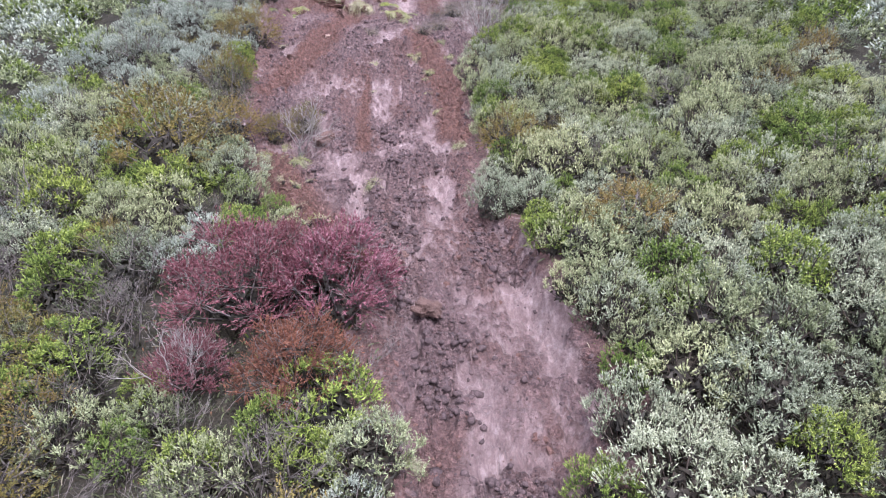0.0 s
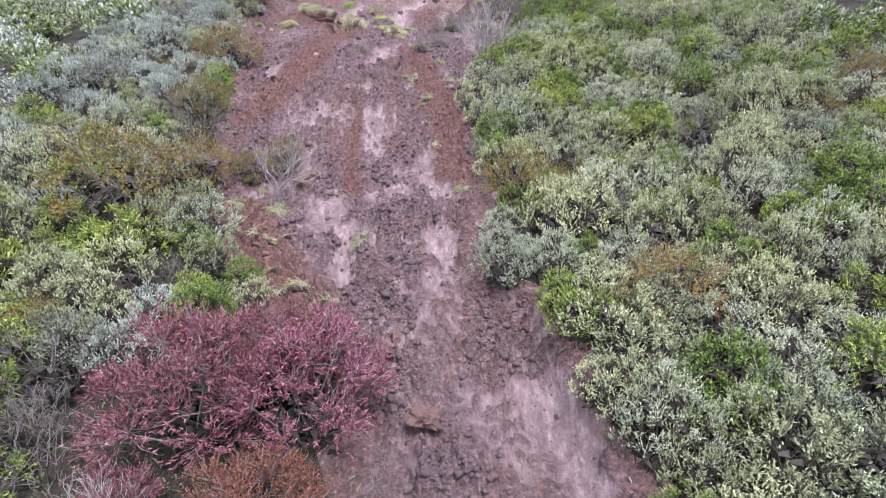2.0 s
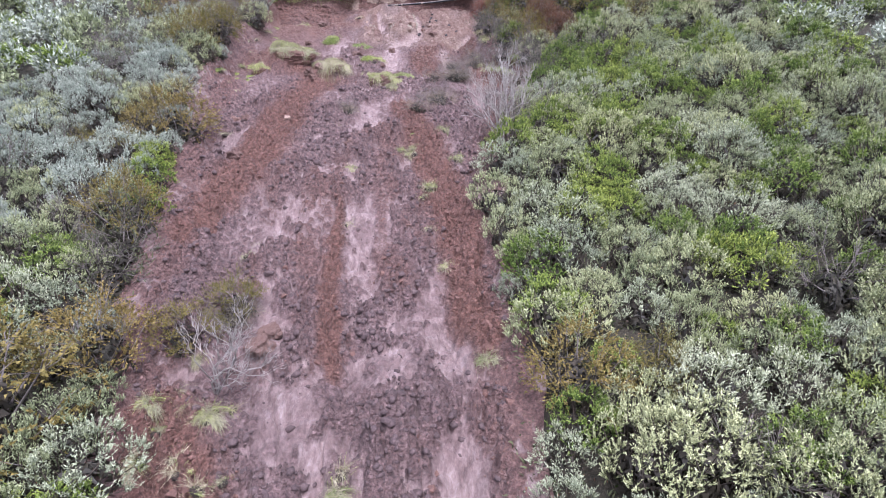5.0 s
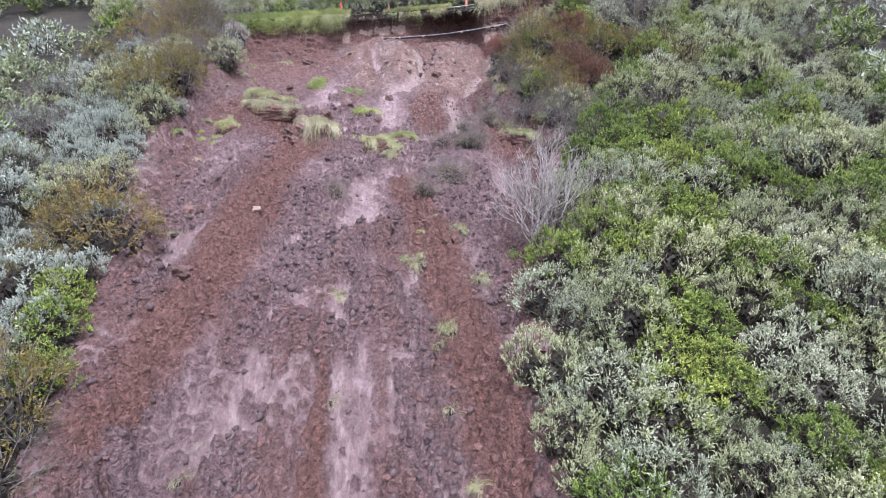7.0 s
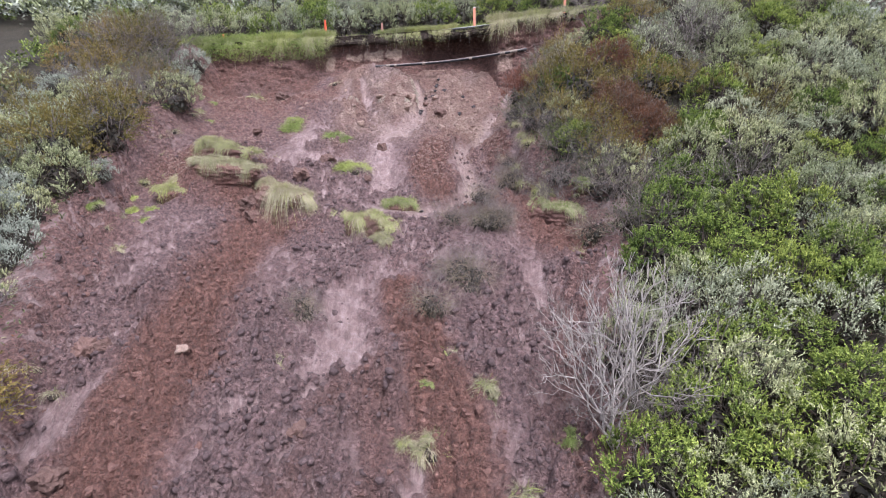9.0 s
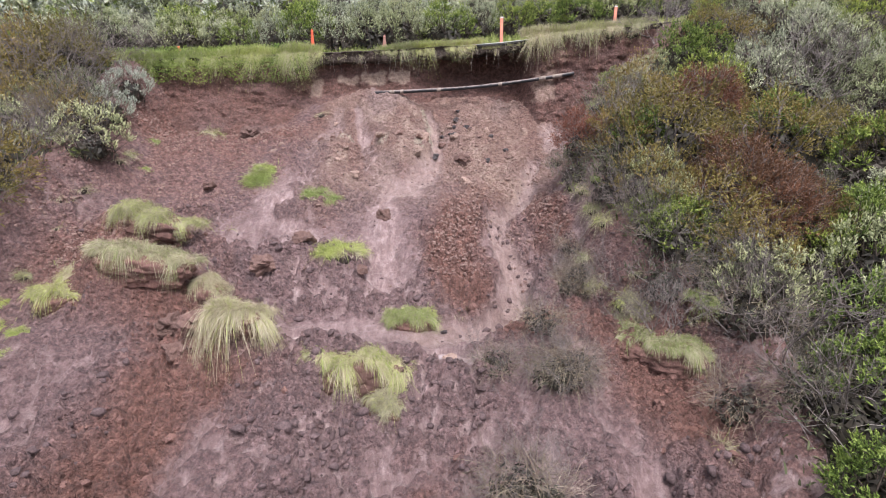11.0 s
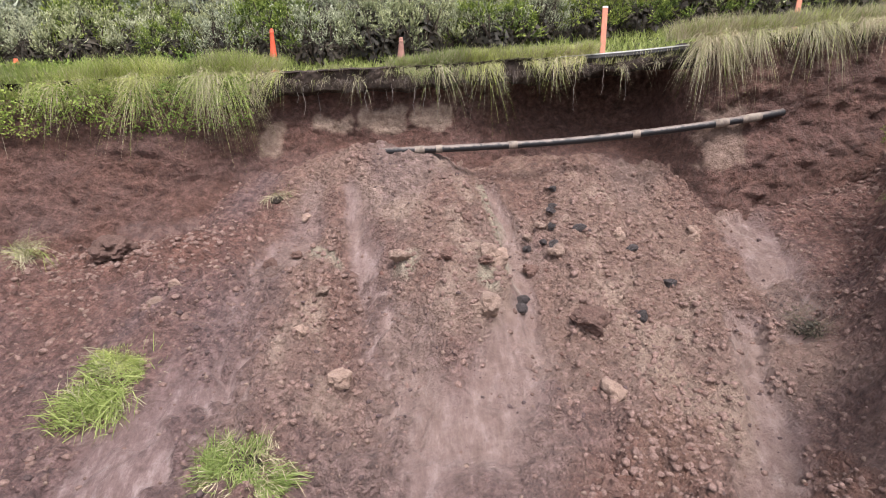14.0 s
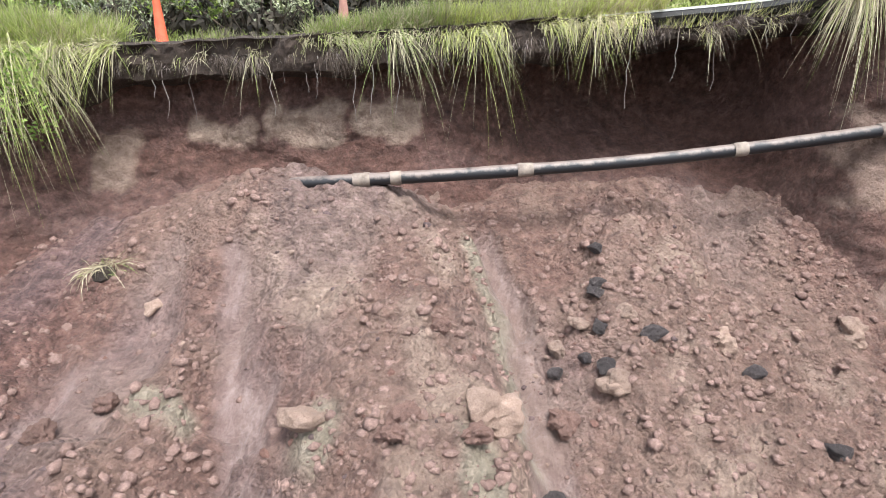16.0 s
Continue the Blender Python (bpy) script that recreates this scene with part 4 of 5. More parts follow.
SHRUBS = {
    "sage": [shrub("sagebrush", "grey-green sagebrush with upright feathery sprigs", SAGE, STEM, SAGE_SPEC) for _ in range(3)],
    "silver": [shrub("silver_sagebrush", "pale silvery sagebrush with dense clumped tips", SILVER, STEM, SILVER_SPEC) for _ in range(3)],
    "green": [shrub("green_shrub", "bright green leafy chaparral shrub", GREEN, STEM, GREEN_SPEC) for _ in range(3)],
    "misty": [shrub("blue_sagebrush", "sagebrush with feathery tips, paled blue-grey for haze", MISTY, STEM, SAGE_SPEC) for _ in range(2)],
    "olive": [shrub("olive_shrub", "olive-brown shrub with small sparse leaves", OLIVE, TWIG, OLIVE_SPEC) for _ in range(2)],
    "red": [shrub("red_shrub", "dark red shrub with fine twigs showing", RED, TWIG, RED_SPEC) for _ in range(2)],
    "rust": [shrub("rust_shrub", "rust-brown shrub with fine twigs showing", RUST, TWIG, RED_SPEC) for _ in range(1)],
    "woody": [shrub("woody_shrub", "half-bare grey shrub with thin dark leaves", UNDER, TWIG, WOODY_SPEC) for _ in range(2)],
    "bare": [bare_shrub("dead_shrub", "leafless grey-brown twiggy dead shrub", TWIG, (8, 1.25, 0.75, 4, 0.013, 0.5, 3, 11 + k)) for k in range(2)],
    "brush": [brush(41 + k) for k in range(3)],
    "white": [bare_shrub("dead_shrub", "bleached white dead shrub with crooked branches", BLEACHED, (6, 2.2, 0.07, 4, 0.030, 0.40, 4, 21 + k)) for k in range(2)],
}


def plant(kind, x, y, size=1.0, turn=None, sink=0.05, squash=1.0):
    ob = SHRUBS[kind][random.randrange(len(SHRUBS[kind]))]
    m = pose(x, y, on_ground(x, y) - sink, random.uniform(-6, 6) + 6, random.uniform(-6, 6), random.uniform(0, 360) if turn is None else turn)
    m = m @ Matrix.Diagonal((size, size, size * squash, 1))
    if ob.name in USED:
        ob = copy_thing(ob, m)
    USED.add(ob.name)
    ob.matrix_basis = m
    return ob


random.seed(5)
AT_BARE = [(-0.36, 34.52, 1.15), (-0.01, 34.16, 1.20), (-1.11, 32.98, 0.90), (0.66, 36.20, 0.90), (-0.44, 36.71, 0.80), (-4.18, 33.37, 0.70), (-3.96, 33.05, 0.70), (-5.13, 21.73, 0.70), (-5.28, 21.19, 0.80), (1.87, 39.43, 0.90), (1.72, 40.09, 0.70), (2.39, 37.64, 0.70), (2.57, 44.96, 0.60), (0.47, 37.30, 0.90)]
AT_WHITE = [(1.87, 29.48, 1.15), (1.95, 29.1, 0.95), (-5.11, 19.36, 0.75)]
for x, y, s in AT_BARE:
    plant("brush", x, y, s * 1.05)
for k, (x, y, s) in enumerate(AT_WHITE):
    plant("white", x, y, s)
    plant("bare", x + 0.3, y + 0.2, s * 0.9, squash=1.2)
# bushes that stand out: kind, x, y, size
for kind, x, y, s in (
    ("brush", 0.5, 36.2, 1.15), ("brush", 0.95, 36.35, 0.9), ("brush", 1.5, 39.1, 0.9), ("brush", 1.75, 39.6, 0.8), ("brush", 3.1, 39.0, 1.0), ("green", 3.3, 39.4, 0.7), ("brush", 3.9, 37.9, 1.2), ("brush", 4.4, 36.9, 1.3), ("olive", 4.6, 38.0, 1.0), ("brush", 3.5, 35.6, 1.2), ("brush", 4.3, 35.3, 1.2), ("green", 4.2, 38.7, 0.9), ("brush", 2.9, 40.1, 0.8),
    ("red", -4.4, 11.3, 1.52), ("red", -2.5, 11.3, 1.42), ("red", -3.3, 12.2, 1.15), ("rust", -2.9, 9.2, 1.1), ("red", -5.1, 9.3, 0.8), ("white", -5.0, 9.1, 0.6), ("rust", -2.6, 12.9, 0.8),
    ("silver", -1.2, 7.9, 0.65), ("sage", -6.3, 7.8, 0.9), ("sage", -3.8, 7.0, 0.9), ("green", -2.2, 7.4, 0.75), ("green", -8.1, 9.3, 0.9), ("green", -8.7, 11.3, 1.1), ("silver", -7.4, 12.8, 0.9), ("green", -6.4, 16.3, 0.8), ("green", 3.7, 9.2, 0.75), ("green", 2.6, 6.9, 0.8), ("silver", 4.1, 7.6, 0.9), ("olive", -8.9, 17.9, 1.9), ("olive", -7.4, 19.6, 1.2),
    ("olive", -9.6, 29.6, 1.35), ("green", -9.6, 27.4, 0.9), ("green", -9.3, 26.5, 1.0), ("green", -8.9, 25.4, 0.8), ("bare", -10.8, 31.5, 1.3), ("olive", -5.3, 21.6, 0.75), ("olive", -6.3, 20.6, 0.8),
    ("olive", 4.3, 38.8, 1.2), ("rust", 5.2, 39.6, 1.1), ("olive", 4.1, 41.2, 1.45), ("olive", 6.6, 40.8, 1.3), ("rust", 5.6, 42.6, 1.0),
    ("bare", 7.5, 43.2, 1.4), ("bare", 9.8, 43.5, 1.5), ("white", 3.6, 42.4, 0.5), ("sage", -5.3, 8.3, 0.75), ("woody", -4.7, 8.0, 0.8), ("green", -5.7, 8.9, 0.6), ("bare", 4.2, 35.6, 1.2), ("bare", 4.9, 36.6, 1.4), ("woody", 4.0, 36.8, 1.0), ("white", 4.3, 43.6, 0.5), ("white", 9.6, 44.9, 0.6), ("silver", 7.6, 43.6, 1.3), ("green", 7.2, 41.6, 1.2), ("olive", 3.3, 40.0, 1.0), ("green", 3.6, 39.2, 0.8), ("woody", 2.9, 40.7, 0.8), ("bare", 0.6, 36.4, 0.5), ("olive", 3.1, 41.6, 0.9), ("green", 5.85, 36.1, 1.2), ("green", 7.0, 34.4, 1.3),
    ("bare", -13.4, 45.2, 1.9), ("bare", -12.6, 46.3, 1.6), ("olive", -12.9, 46.9, 1.3), ("silver", -12.9, 42.6, 1.1), ("sage", -12.9, 45.4, 1.0),
    ("sage", -11.4, 37.3, 1.15), ("silver", 1.5, 15.3, 1.0), ("green", 2.9, 13.4, 0.95), ("sage", 3.6, 11.2, 1.1), ("green", 4.2, 33.4, 1.1), ("olive", -13.2, 44.0, 1.3),
):
    plant(kind, x, y, s)
# brush and bushes on the high banks of the upper scar
for y in np.arange(37.2, 45.2, 0.75):
    plant("bare" if random.random() < 0.6 else "woody", float(scar_right(y)) + random.uniform(-0.3, 0.5), y, random.uniform(0.55, 0.9))
    plant(random.choice(("olive", "green", "woody", "sage")), float(scar_right(y)) + random.uniform(0.7, 1.3), y, random.uniform(0.8, 1.2))
for y in np.arange(41.0, 47.6, 0.8):
    plant(random.choice(("bare", "olive", "woody", "sage")), float(scar_left(y)) - random.uniform(0.5, 1.1), y, random.uniform(0.9, 1.4))
for x, y, s in ((2.5, 36.9, 0.9), (3.1, 37.4, 1.0), (2.3, 38.2, 0.9), (3.4, 38.6, 1.1), (4.2, 37.6, 1.0), (2.9, 39.4, 0.9), (4.6, 38.4, 1.0), (2.7, 29.7, 1.6), (3.4, 30.4, 1.2)):
    plant("bare" if s < 1.05 or s > 1.15 else "woody", x, y, s)
for x, y, s in ((-12.6, 46.4, 1.7), (-12.9, 45.2, 1.9), (-12.2, 44.0, 1.3), (-13.8, 46.6, 1.8), (-12.4, 43.2, 1.4)):
    plant("bare", x, y, s)
    plant("olive" if y > 45 else "sage", x - 0.4, y + 0.2, s * 0.75)
KEEP_CLEAR = [(-3.7, 11.6, 2.6), (-8.8, 18.0, 1.6), (-9.6, 29.4, 1.3), (3.7, 41.0, 1.4), (1.8, 29.3, 0.9), (-13.0, 45.5, 1.6), (-4.6, 9.0, 1.6), (5.4, 42.5, 1.0)]



def zone_kind(x, y):
    n1, n2 = float(vnoise(np.array(x * 0.45), np.array(y * 0.45), 0)), float(vnoise(np.array(x * 0.8 + 9), np.array(y * 0.8), 3))
    q = random.random()
    if x > 0:
        if 33 < y < 38.6 and x < 7.5:
            return random.choice(["bare", "woody", "bare", "olive"] if x < 4.6 else ["green", "green", "sage", "woody", "green"])
        if y > 38.5 and x < 10:
            return random.choice(["olive", "woody", "bare", "green", "silver", "rust", "olive"])
        lush = n1 + (0.22 if 24 < y < 38 and x < 8 else 0.0)
        if lush > 0.14:
            return "green" if q < 0.58 else "sage" if q < 0.82 else "silver"
        if n2 > 0.3:
            return "woody" if q < 0.35 else "olive" if q < 0.45 else "sage"
        return "silver" if q < 0.40 else "sage" if q < 0.80 else "green"
    if y < 12 and x < -1.5:
        return random.choice(["woody", "green", "olive", "woody", "bare", "sage"])
    # Upper left: many bushes take the leaf colour paled for haze.
    if y > 24 and x < -8:
        return "misty" if q < 0.46 else "sage" if q < 0.68 else "woody" if q < 0.82 else "bare" if q < 0.92 else "olive"
    if n1 > 0.2:
        return "olive" if q < 0.5 else "woody" if q < 0.8 else "sage"
    if n1 < -0.2:
        return "green" if q < 0.6 else "sage"
    if n2 > 0.22:
        return "bare" if q < 0.3 else "woody"
    return "sage" if q < 0.4 else "silver" if q < 0.6 else "misty" if q < 0.85 else "green"


def in_scar(x, y, margin):
    return scar_left(np.array(y)) - margin < x < scar_right(np.array(y)) + margin and y < 48.5


def scatter():
    taken = [(o.location.x, o.location.y, 0.45 * o.scale.x) for o in list(scene.objects) if o.get("category") == "shrub"]

    def room(x, y, r):
        return all((x - a) ** 2 + (y - b) ** 2 > (c + r) ** 2 for a, b, c in taken)

    def blocked(x, y):
        return y > float(road_edge(np.array(x))) - (0.9 if x < 5 else 0.25) or in_scar(x, y, 0.35 if y < 38 else -0.35) or any((x - a) ** 2 + (y - b) ** 2 < c * c for a, b, c in KEEP_CLEAR)

    def add(x, y, size):
        plant(zone_kind(x, y), x, y, size, squash=random.uniform(0.85, 1.2))
        taken.append((x, y, 0.45 * size))

    step = 1.04
    for j in range(int(44 / step)):
        for i in range(-17, 18):
            x, y = i * step + random.uniform(-0.5, 0.5) + (j % 2) * step / 2, 3.5 + j * step + random.uniform(-0.45, 0.45)
            if abs(x) < min(16.5, 0.88 * y + 3.0) and not blocked(x, y) and room(x, y, 0.12):
                add(x, y, random.uniform(0.66, 1.32))
    for _ in range(5000):
        x, y = random.uniform(-14, 14), random.uniform(5, 48)
        if abs(x) < 0.88 * y + 2 and not blocked(x, y) and room(x, y, 0.34):
            add(x, y, random.uniform(0.6, 0.85))
    for i in range(-15, 16):
        for j in range(2):
            x, y = i * 1.5 + random.uniform(-0.5, 0.5), 57.3 + j * 1.6 + random.uniform(-0.4, 0.4)
            plant(random.choice(["sage", "green", "silver", "silver", "green"]), x, y, random.uniform(1.25, 1.85), squash=1.0)


scatter()


def far_scrub(name, label, mats, spots):
    """Distant scrub nobody could count: many simple bushes in one mesh each tone."""
    for mat, share in mats:
        pieces, sprig_poses = [], []
        for x, y, s in spots:
            if random.random() < share:
                (v, f), _, sprig_pos = shrub_arrays(11, 11, 4, 0.85, 1.1, 0.34, (0.15, 0.07), 0.4)
                pieces.append((v * s + np.array([x, y, on_ground(x, y)]), f))
                sprig_poses.append(sprig_pos)
        v, f = joined(pieces)
        me = mesh_of(name, v, f, False)
        tip_values(me, np.concatenate(sprig_poses))
        tagged(put(name, me, mat), label, "scrub", kind="stuff")


spots = []
for j in range(36):
    for i in range(-34, 35):
        x, y = i * 1.35 + random.uniform(-0.5, 0.5), 10 + j * 1.4 + random.uniform(-0.5, 0.5)
        if 16.3 < abs(x) < min(0.9 * y + 3, 44) and y < 47.5:
            spots.append((x, y, random.uniform(0.8, 1.3)))
for j in range(32):
    for i in range(-20, 21):
        x, y = i * 2.0 + random.uniform(-0.7, 0.7), -14 + j * 1.95 + random.uniform(-0.7, 0.7)
        if abs(x) > 0.9 * y + 3 and not in_scar(x, y, 0.6):
            spots.append((x, y, random.uniform(1.1, 1.6)))
for j in range(5):
    for i in range(-24, 25):
        spots.append((i * 1.8 + random.uniform(-0.6, 0.6), 61.2 + j * 2.0 + random.uniform(-0.6, 0.6), random.uniform(1.5, 2.2)))
# The MISTY share brings haze into the far scrub's colour.
far_scrub("far_scrub", "dense grey-green scrub on the hillside", ((SAGE, 0.45), (MISTY, 0.35), (GREEN, 0.2)), spots)


def ground_cover():
    """Low grass and weeds between the shrubs."""
    for name, mat, n, length in (("undergrowth", UNDER, 95000, 0.24), ("litter", RUST, 16000, 0.13), ("undergrowth", GREEN, 5000, 0.22), ("undergrowth", DRY, 3000, 0.25)):
        xs, ys = rng.uniform(-16, 16, n), rng.uniform(4, 48, n)
        inside = np.minimum(xs - scar_left(ys), scar_right(ys) - xs)
        ok = (inside < -0.1) & (np.abs(xs) < 0.88 * ys + 2) & (ys < road_edge(xs) - 0.2)
        xs, ys = xs[ok], ys[ok]
        roots = np.stack([xs, ys, land(xs, ys) + 0.10 * fbm(xs * 1.6, ys * 1.6, 3, 3) - 0.03], -1)
        d = rng.normal(size=roots.shape) * 0.5 + [0, 0, 1.0]
        v, f = blades(roots, d, length * (0.5 + rng.random(len(xs))), 0.4 * np.ones(len(xs)), 0.018)
        tagged(put(name, mesh_of(name, v, f), mat), "low weeds and grass between the shrubs", "grass", kind="stuff")


ground_cover()

# ---- grass along the road edge ----


def edge_grass(name, label, mats, x0, x1, n, length, droop, hang, inset=0.0, lift=0.0, depth=0.35):
    """Grass on the lip of the road: a standing sward and ragged clumps that fall over the edge."""
    root = tagged(new(name), label, "grass", group="grass along the road edge")
    xm = np.array((x0 + x1) / 2)
    base = np.array([float(xm), float(road_edge(xm)), float(road_z(xm))])
    root.location = Vector(base)
    clumps = max(3, int((x1 - x0) * 8.0))
    cx, big = rng.uniform(x0, x1, clumps), 0.2 + 1.2 * rng.random(clumps) ** 3
    tilt = rng.normal(size=clumps) * 0.6
    for nm, mat, share in mats:
        k = int(n * share)
        over = rng.random(k) < hang * (0.26 if mat is GRASS else 0.5)
        i = rng.integers(0, clumps, k)
        x = np.where(over, cx[i] + rng.normal(size=k) * 0.055, rng.uniform(x0, x1, k))
        back = np.where(over, 0.06 * rng.random(k), depth * rng.random(k))
        roots = np.stack([x, road_edge(x) + inset + back, road_z(x) + lift - 0.03 + 0.05 * vnoise(x * 3, back * 3, 2) - np.where(over, 0.10 * rng.random(k), 0)], -1)
        up = rng.normal(size=(k, 3)) * [0.42, 0.42, 0.25] + [0.1, -0.1, 1.0]
        fall = rng.normal(size=(k, 3)) * [0.30, 0.26, 0.30] + np.stack([0.6 * tilt[i], -0.45 + 0 * x, 0.2 + 0 * x], -1)
        tall = 0.45 + 0.5 * np.clip(0.5 + 1.5 * vnoise(x * 2.1, back * 2 + 4, 3), 0, 1) + 0.3 * rng.random(k)
        L = length * np.where(over, big[i] * (0.25 + 0.75 * rng.random(k)), 0.62 * tall)
        v, f = blades(roots, np.where(over[:, None], fall, up), L, np.where(over, droop * (0.55 + 0.8 * rng.random(k)), 0.3 * rng.random(k)), 0.0028)
        tagged(put(nm, mesh_of(nm, v - base, f), mat, root), kind="stuff")
    return root


GREEN_MIX = (("green_grass", GRASS, 0.76), ("dry_grass", DRY, 0.24))
LIP_MIX = (("green_grass", GRASS, 0.55), ("dry_grass", DRY, 0.45))
ROOT_MIX = (("root_tangle", STEM, 0.75), ("dry_fringe", TWIG, 0.25))
STRAW_MIX = (("dry_grass", DRY, 0.72), ("green_grass", GRASS, 0.28))
for a in np.arange(-14.0, -6.3, 1.2):
    edge_grass("verge_grass", "lush green grass and weeds spilling over the verge", GREEN_MIX, a, a + 1.3, 4400, 0.66, 1.1, 0.9, -0.22, 0.05, 0.9)
for a in np.arange(-13.4, -6.3, 1.3):
    edge_grass("verge_grass", "green weeds hanging down the face of the verge", GREEN_MIX, a, a + 1.4, 900, 0.5, 1.1, 1.4, -0.26, -0.2, 0.05)
edge_grass("verge_grass", "thick green grass clump hanging over the verge", LIP_MIX, -6.6, -5.2, 5600, 0.72, 1.25, 1.0, -0.16, 0.08, 0.6)
edge_grass("verge_grass", "sparse dry grass on the broken road edge", STRAW_MIX, -5.2, -3.2, 900, 0.4, 1.2, 0.8, 0.0, -0.06, 0.2)
edge_grass("verge_grass", "yellow-green grass tuft on the road edge", LIP_MIX, -3.3, -2.6, 1200, 0.5, 1.2, 0.8, -0.04, 0.03)
for a in (-2.7, -1.9, -1.1, -0.4):
    edge_grass("verge_grass", "dense yellow-green grass hanging from the road edge", LIP_MIX, a, a + 0.85, 2800, 0.58, 1.25, 0.5, -0.04, 0.03)
edge_grass("verge_grass", "few thin grass wisps under the asphalt edge", STRAW_MIX, 0.4, 1.9, 420, 0.3, 1.2, 1.0, 0.0, -0.15, 0.05)
for a, n, L in ((1.85, 3800, 0.62), (2.7, 3400, 0.58), (3.5, 3000, 0.55), (4.4, 2800, 0.55), (5.3, 2200, 0.5)):
    edge_grass("verge_grass", "shaggy straw-coloured grass drooping over the bank", STRAW_MIX, a, a + 1.0, n, L, 1.2, 0.9, -0.15, 0.12, 0.8)
for a in np.arange(6.2, 14, 1.6):
    edge_grass("verge_grass", "green roadside grass above the scrub", LIP_MIX, a, a + 1.7, 2000, 0.42, 0.9, 0.6, -0.1, 0.05, 0.9)

for a in np.arange(-5.4, 2.2, 0.95):
    edge_grass("root_fringe", "tangled brown roots fringing the torn sod", ROOT_MIX, a, a + 1.0, 650, 0.20, 1.3, 2.6, -0.03, -0.12, 0.04)


def weed_drape(x0, x1):
    """Leafy weeds that cover the verge and hang down its face."""
    n = 1700
    x, t = rng.uniform(x0, x1, n), rng.random(n)
    hang = 0.78 + 0.40 * vnoise(x * 1.3, x * 0 + 2, 1)
    swell = 0.24 + 0.14 * vnoise(x * 2.2, t * 4, 4)
    face = t < 0.5
    y = np.where(face, -0.22 - swell * np.sin(t * 2 * np.pi), (t - 0.5) * 1.5 - 0.1)
    z = np.where(face, -hang * (1 - t * 2), swell * np.sin((t - 0.5) * 2 * np.pi) + 0.06)
    out = np.stack([0 * x, np.where(face, -1.0, -0.1), np.where(face, 0.4, 1.0)], -1)
    base = np.array([(x0 + x1) / 2, float(road_edge(np.array((x0 + x1) / 2))), float(road_z(np.array((x0 + x1) / 2)))])
    p = np.stack([x, road_edge(x) + y, road_z(x) + z], -1) + rng.normal(size=(n, 3)) * 0.05
    v, f = leaf_blades(p, out + rng.normal(size=(n, 3)) * 0.7, 0.05, 0.034, out)
    root = tagged(new("weed_patch"), "dense leafy green weeds hanging down the verge", "weeds", group="grass along the road edge")
    root.location = Vector(base)
    put("leafage", mesh_of("leafage", v - base, f, False), WEED, root)


for a in np.arange(-13.4, -5.9, 1.1):
    weed_drape(a, a + 1.2)


def far_verge():
    """Grass strip on the uphill side of the road."""
    n = 15000
    xs, ys = rng.uniform(-22, 22, n), 55.0 + 2.2 * rng.random(n)
    roots = np.stack([xs, ys, land(xs, ys)], -1)
    v, f = blades(roots, rng.normal(size=(n, 3)) * 0.3 + [0, 0, 1.0], 0.4 * (0.5 + rng.random(n)), 0.4 * np.ones(n), 0.012)
    tagged(put("roadside_grass", mesh_of("roadside_grass", v, f), GRASS), "soft green grass on the uphill roadside", "grass", kind="stuff")


far_verge()


def root_strands():
    """Roots dangling in front of the earth face under the slab."""
    random.seed(9)
    for i in range(26):
        x = random.uniform(-5.3, 3.6)
        top = Vector((x, float(road_edge(np.array(x))) + 0.03, float(road_z(np.array(x))) - 0.2))
        L = random.uniform(0.25, 0.8)
        pts, p = [], np.array(top)
        for k in range(7):
            pts.append(p.copy())
            p = p + np.array([random.uniform(-0.03, 0.03), random.uniform(-0.02, 0.02), -L / 6])
        v, f = tube(pts, np.linspace(0.006, 0.002, 7), 4)
        ob = put("root_strand", mesh_of("root_strand", v - np.array(top), f), BLEACHED if i % 3 else TWIG)
        ob.location = top
        tagged(ob, "thin pale root dangling from the sod", "root", group="roots under the road edge")


root_strands()

# ---- slipped sod blocks on the bench ----


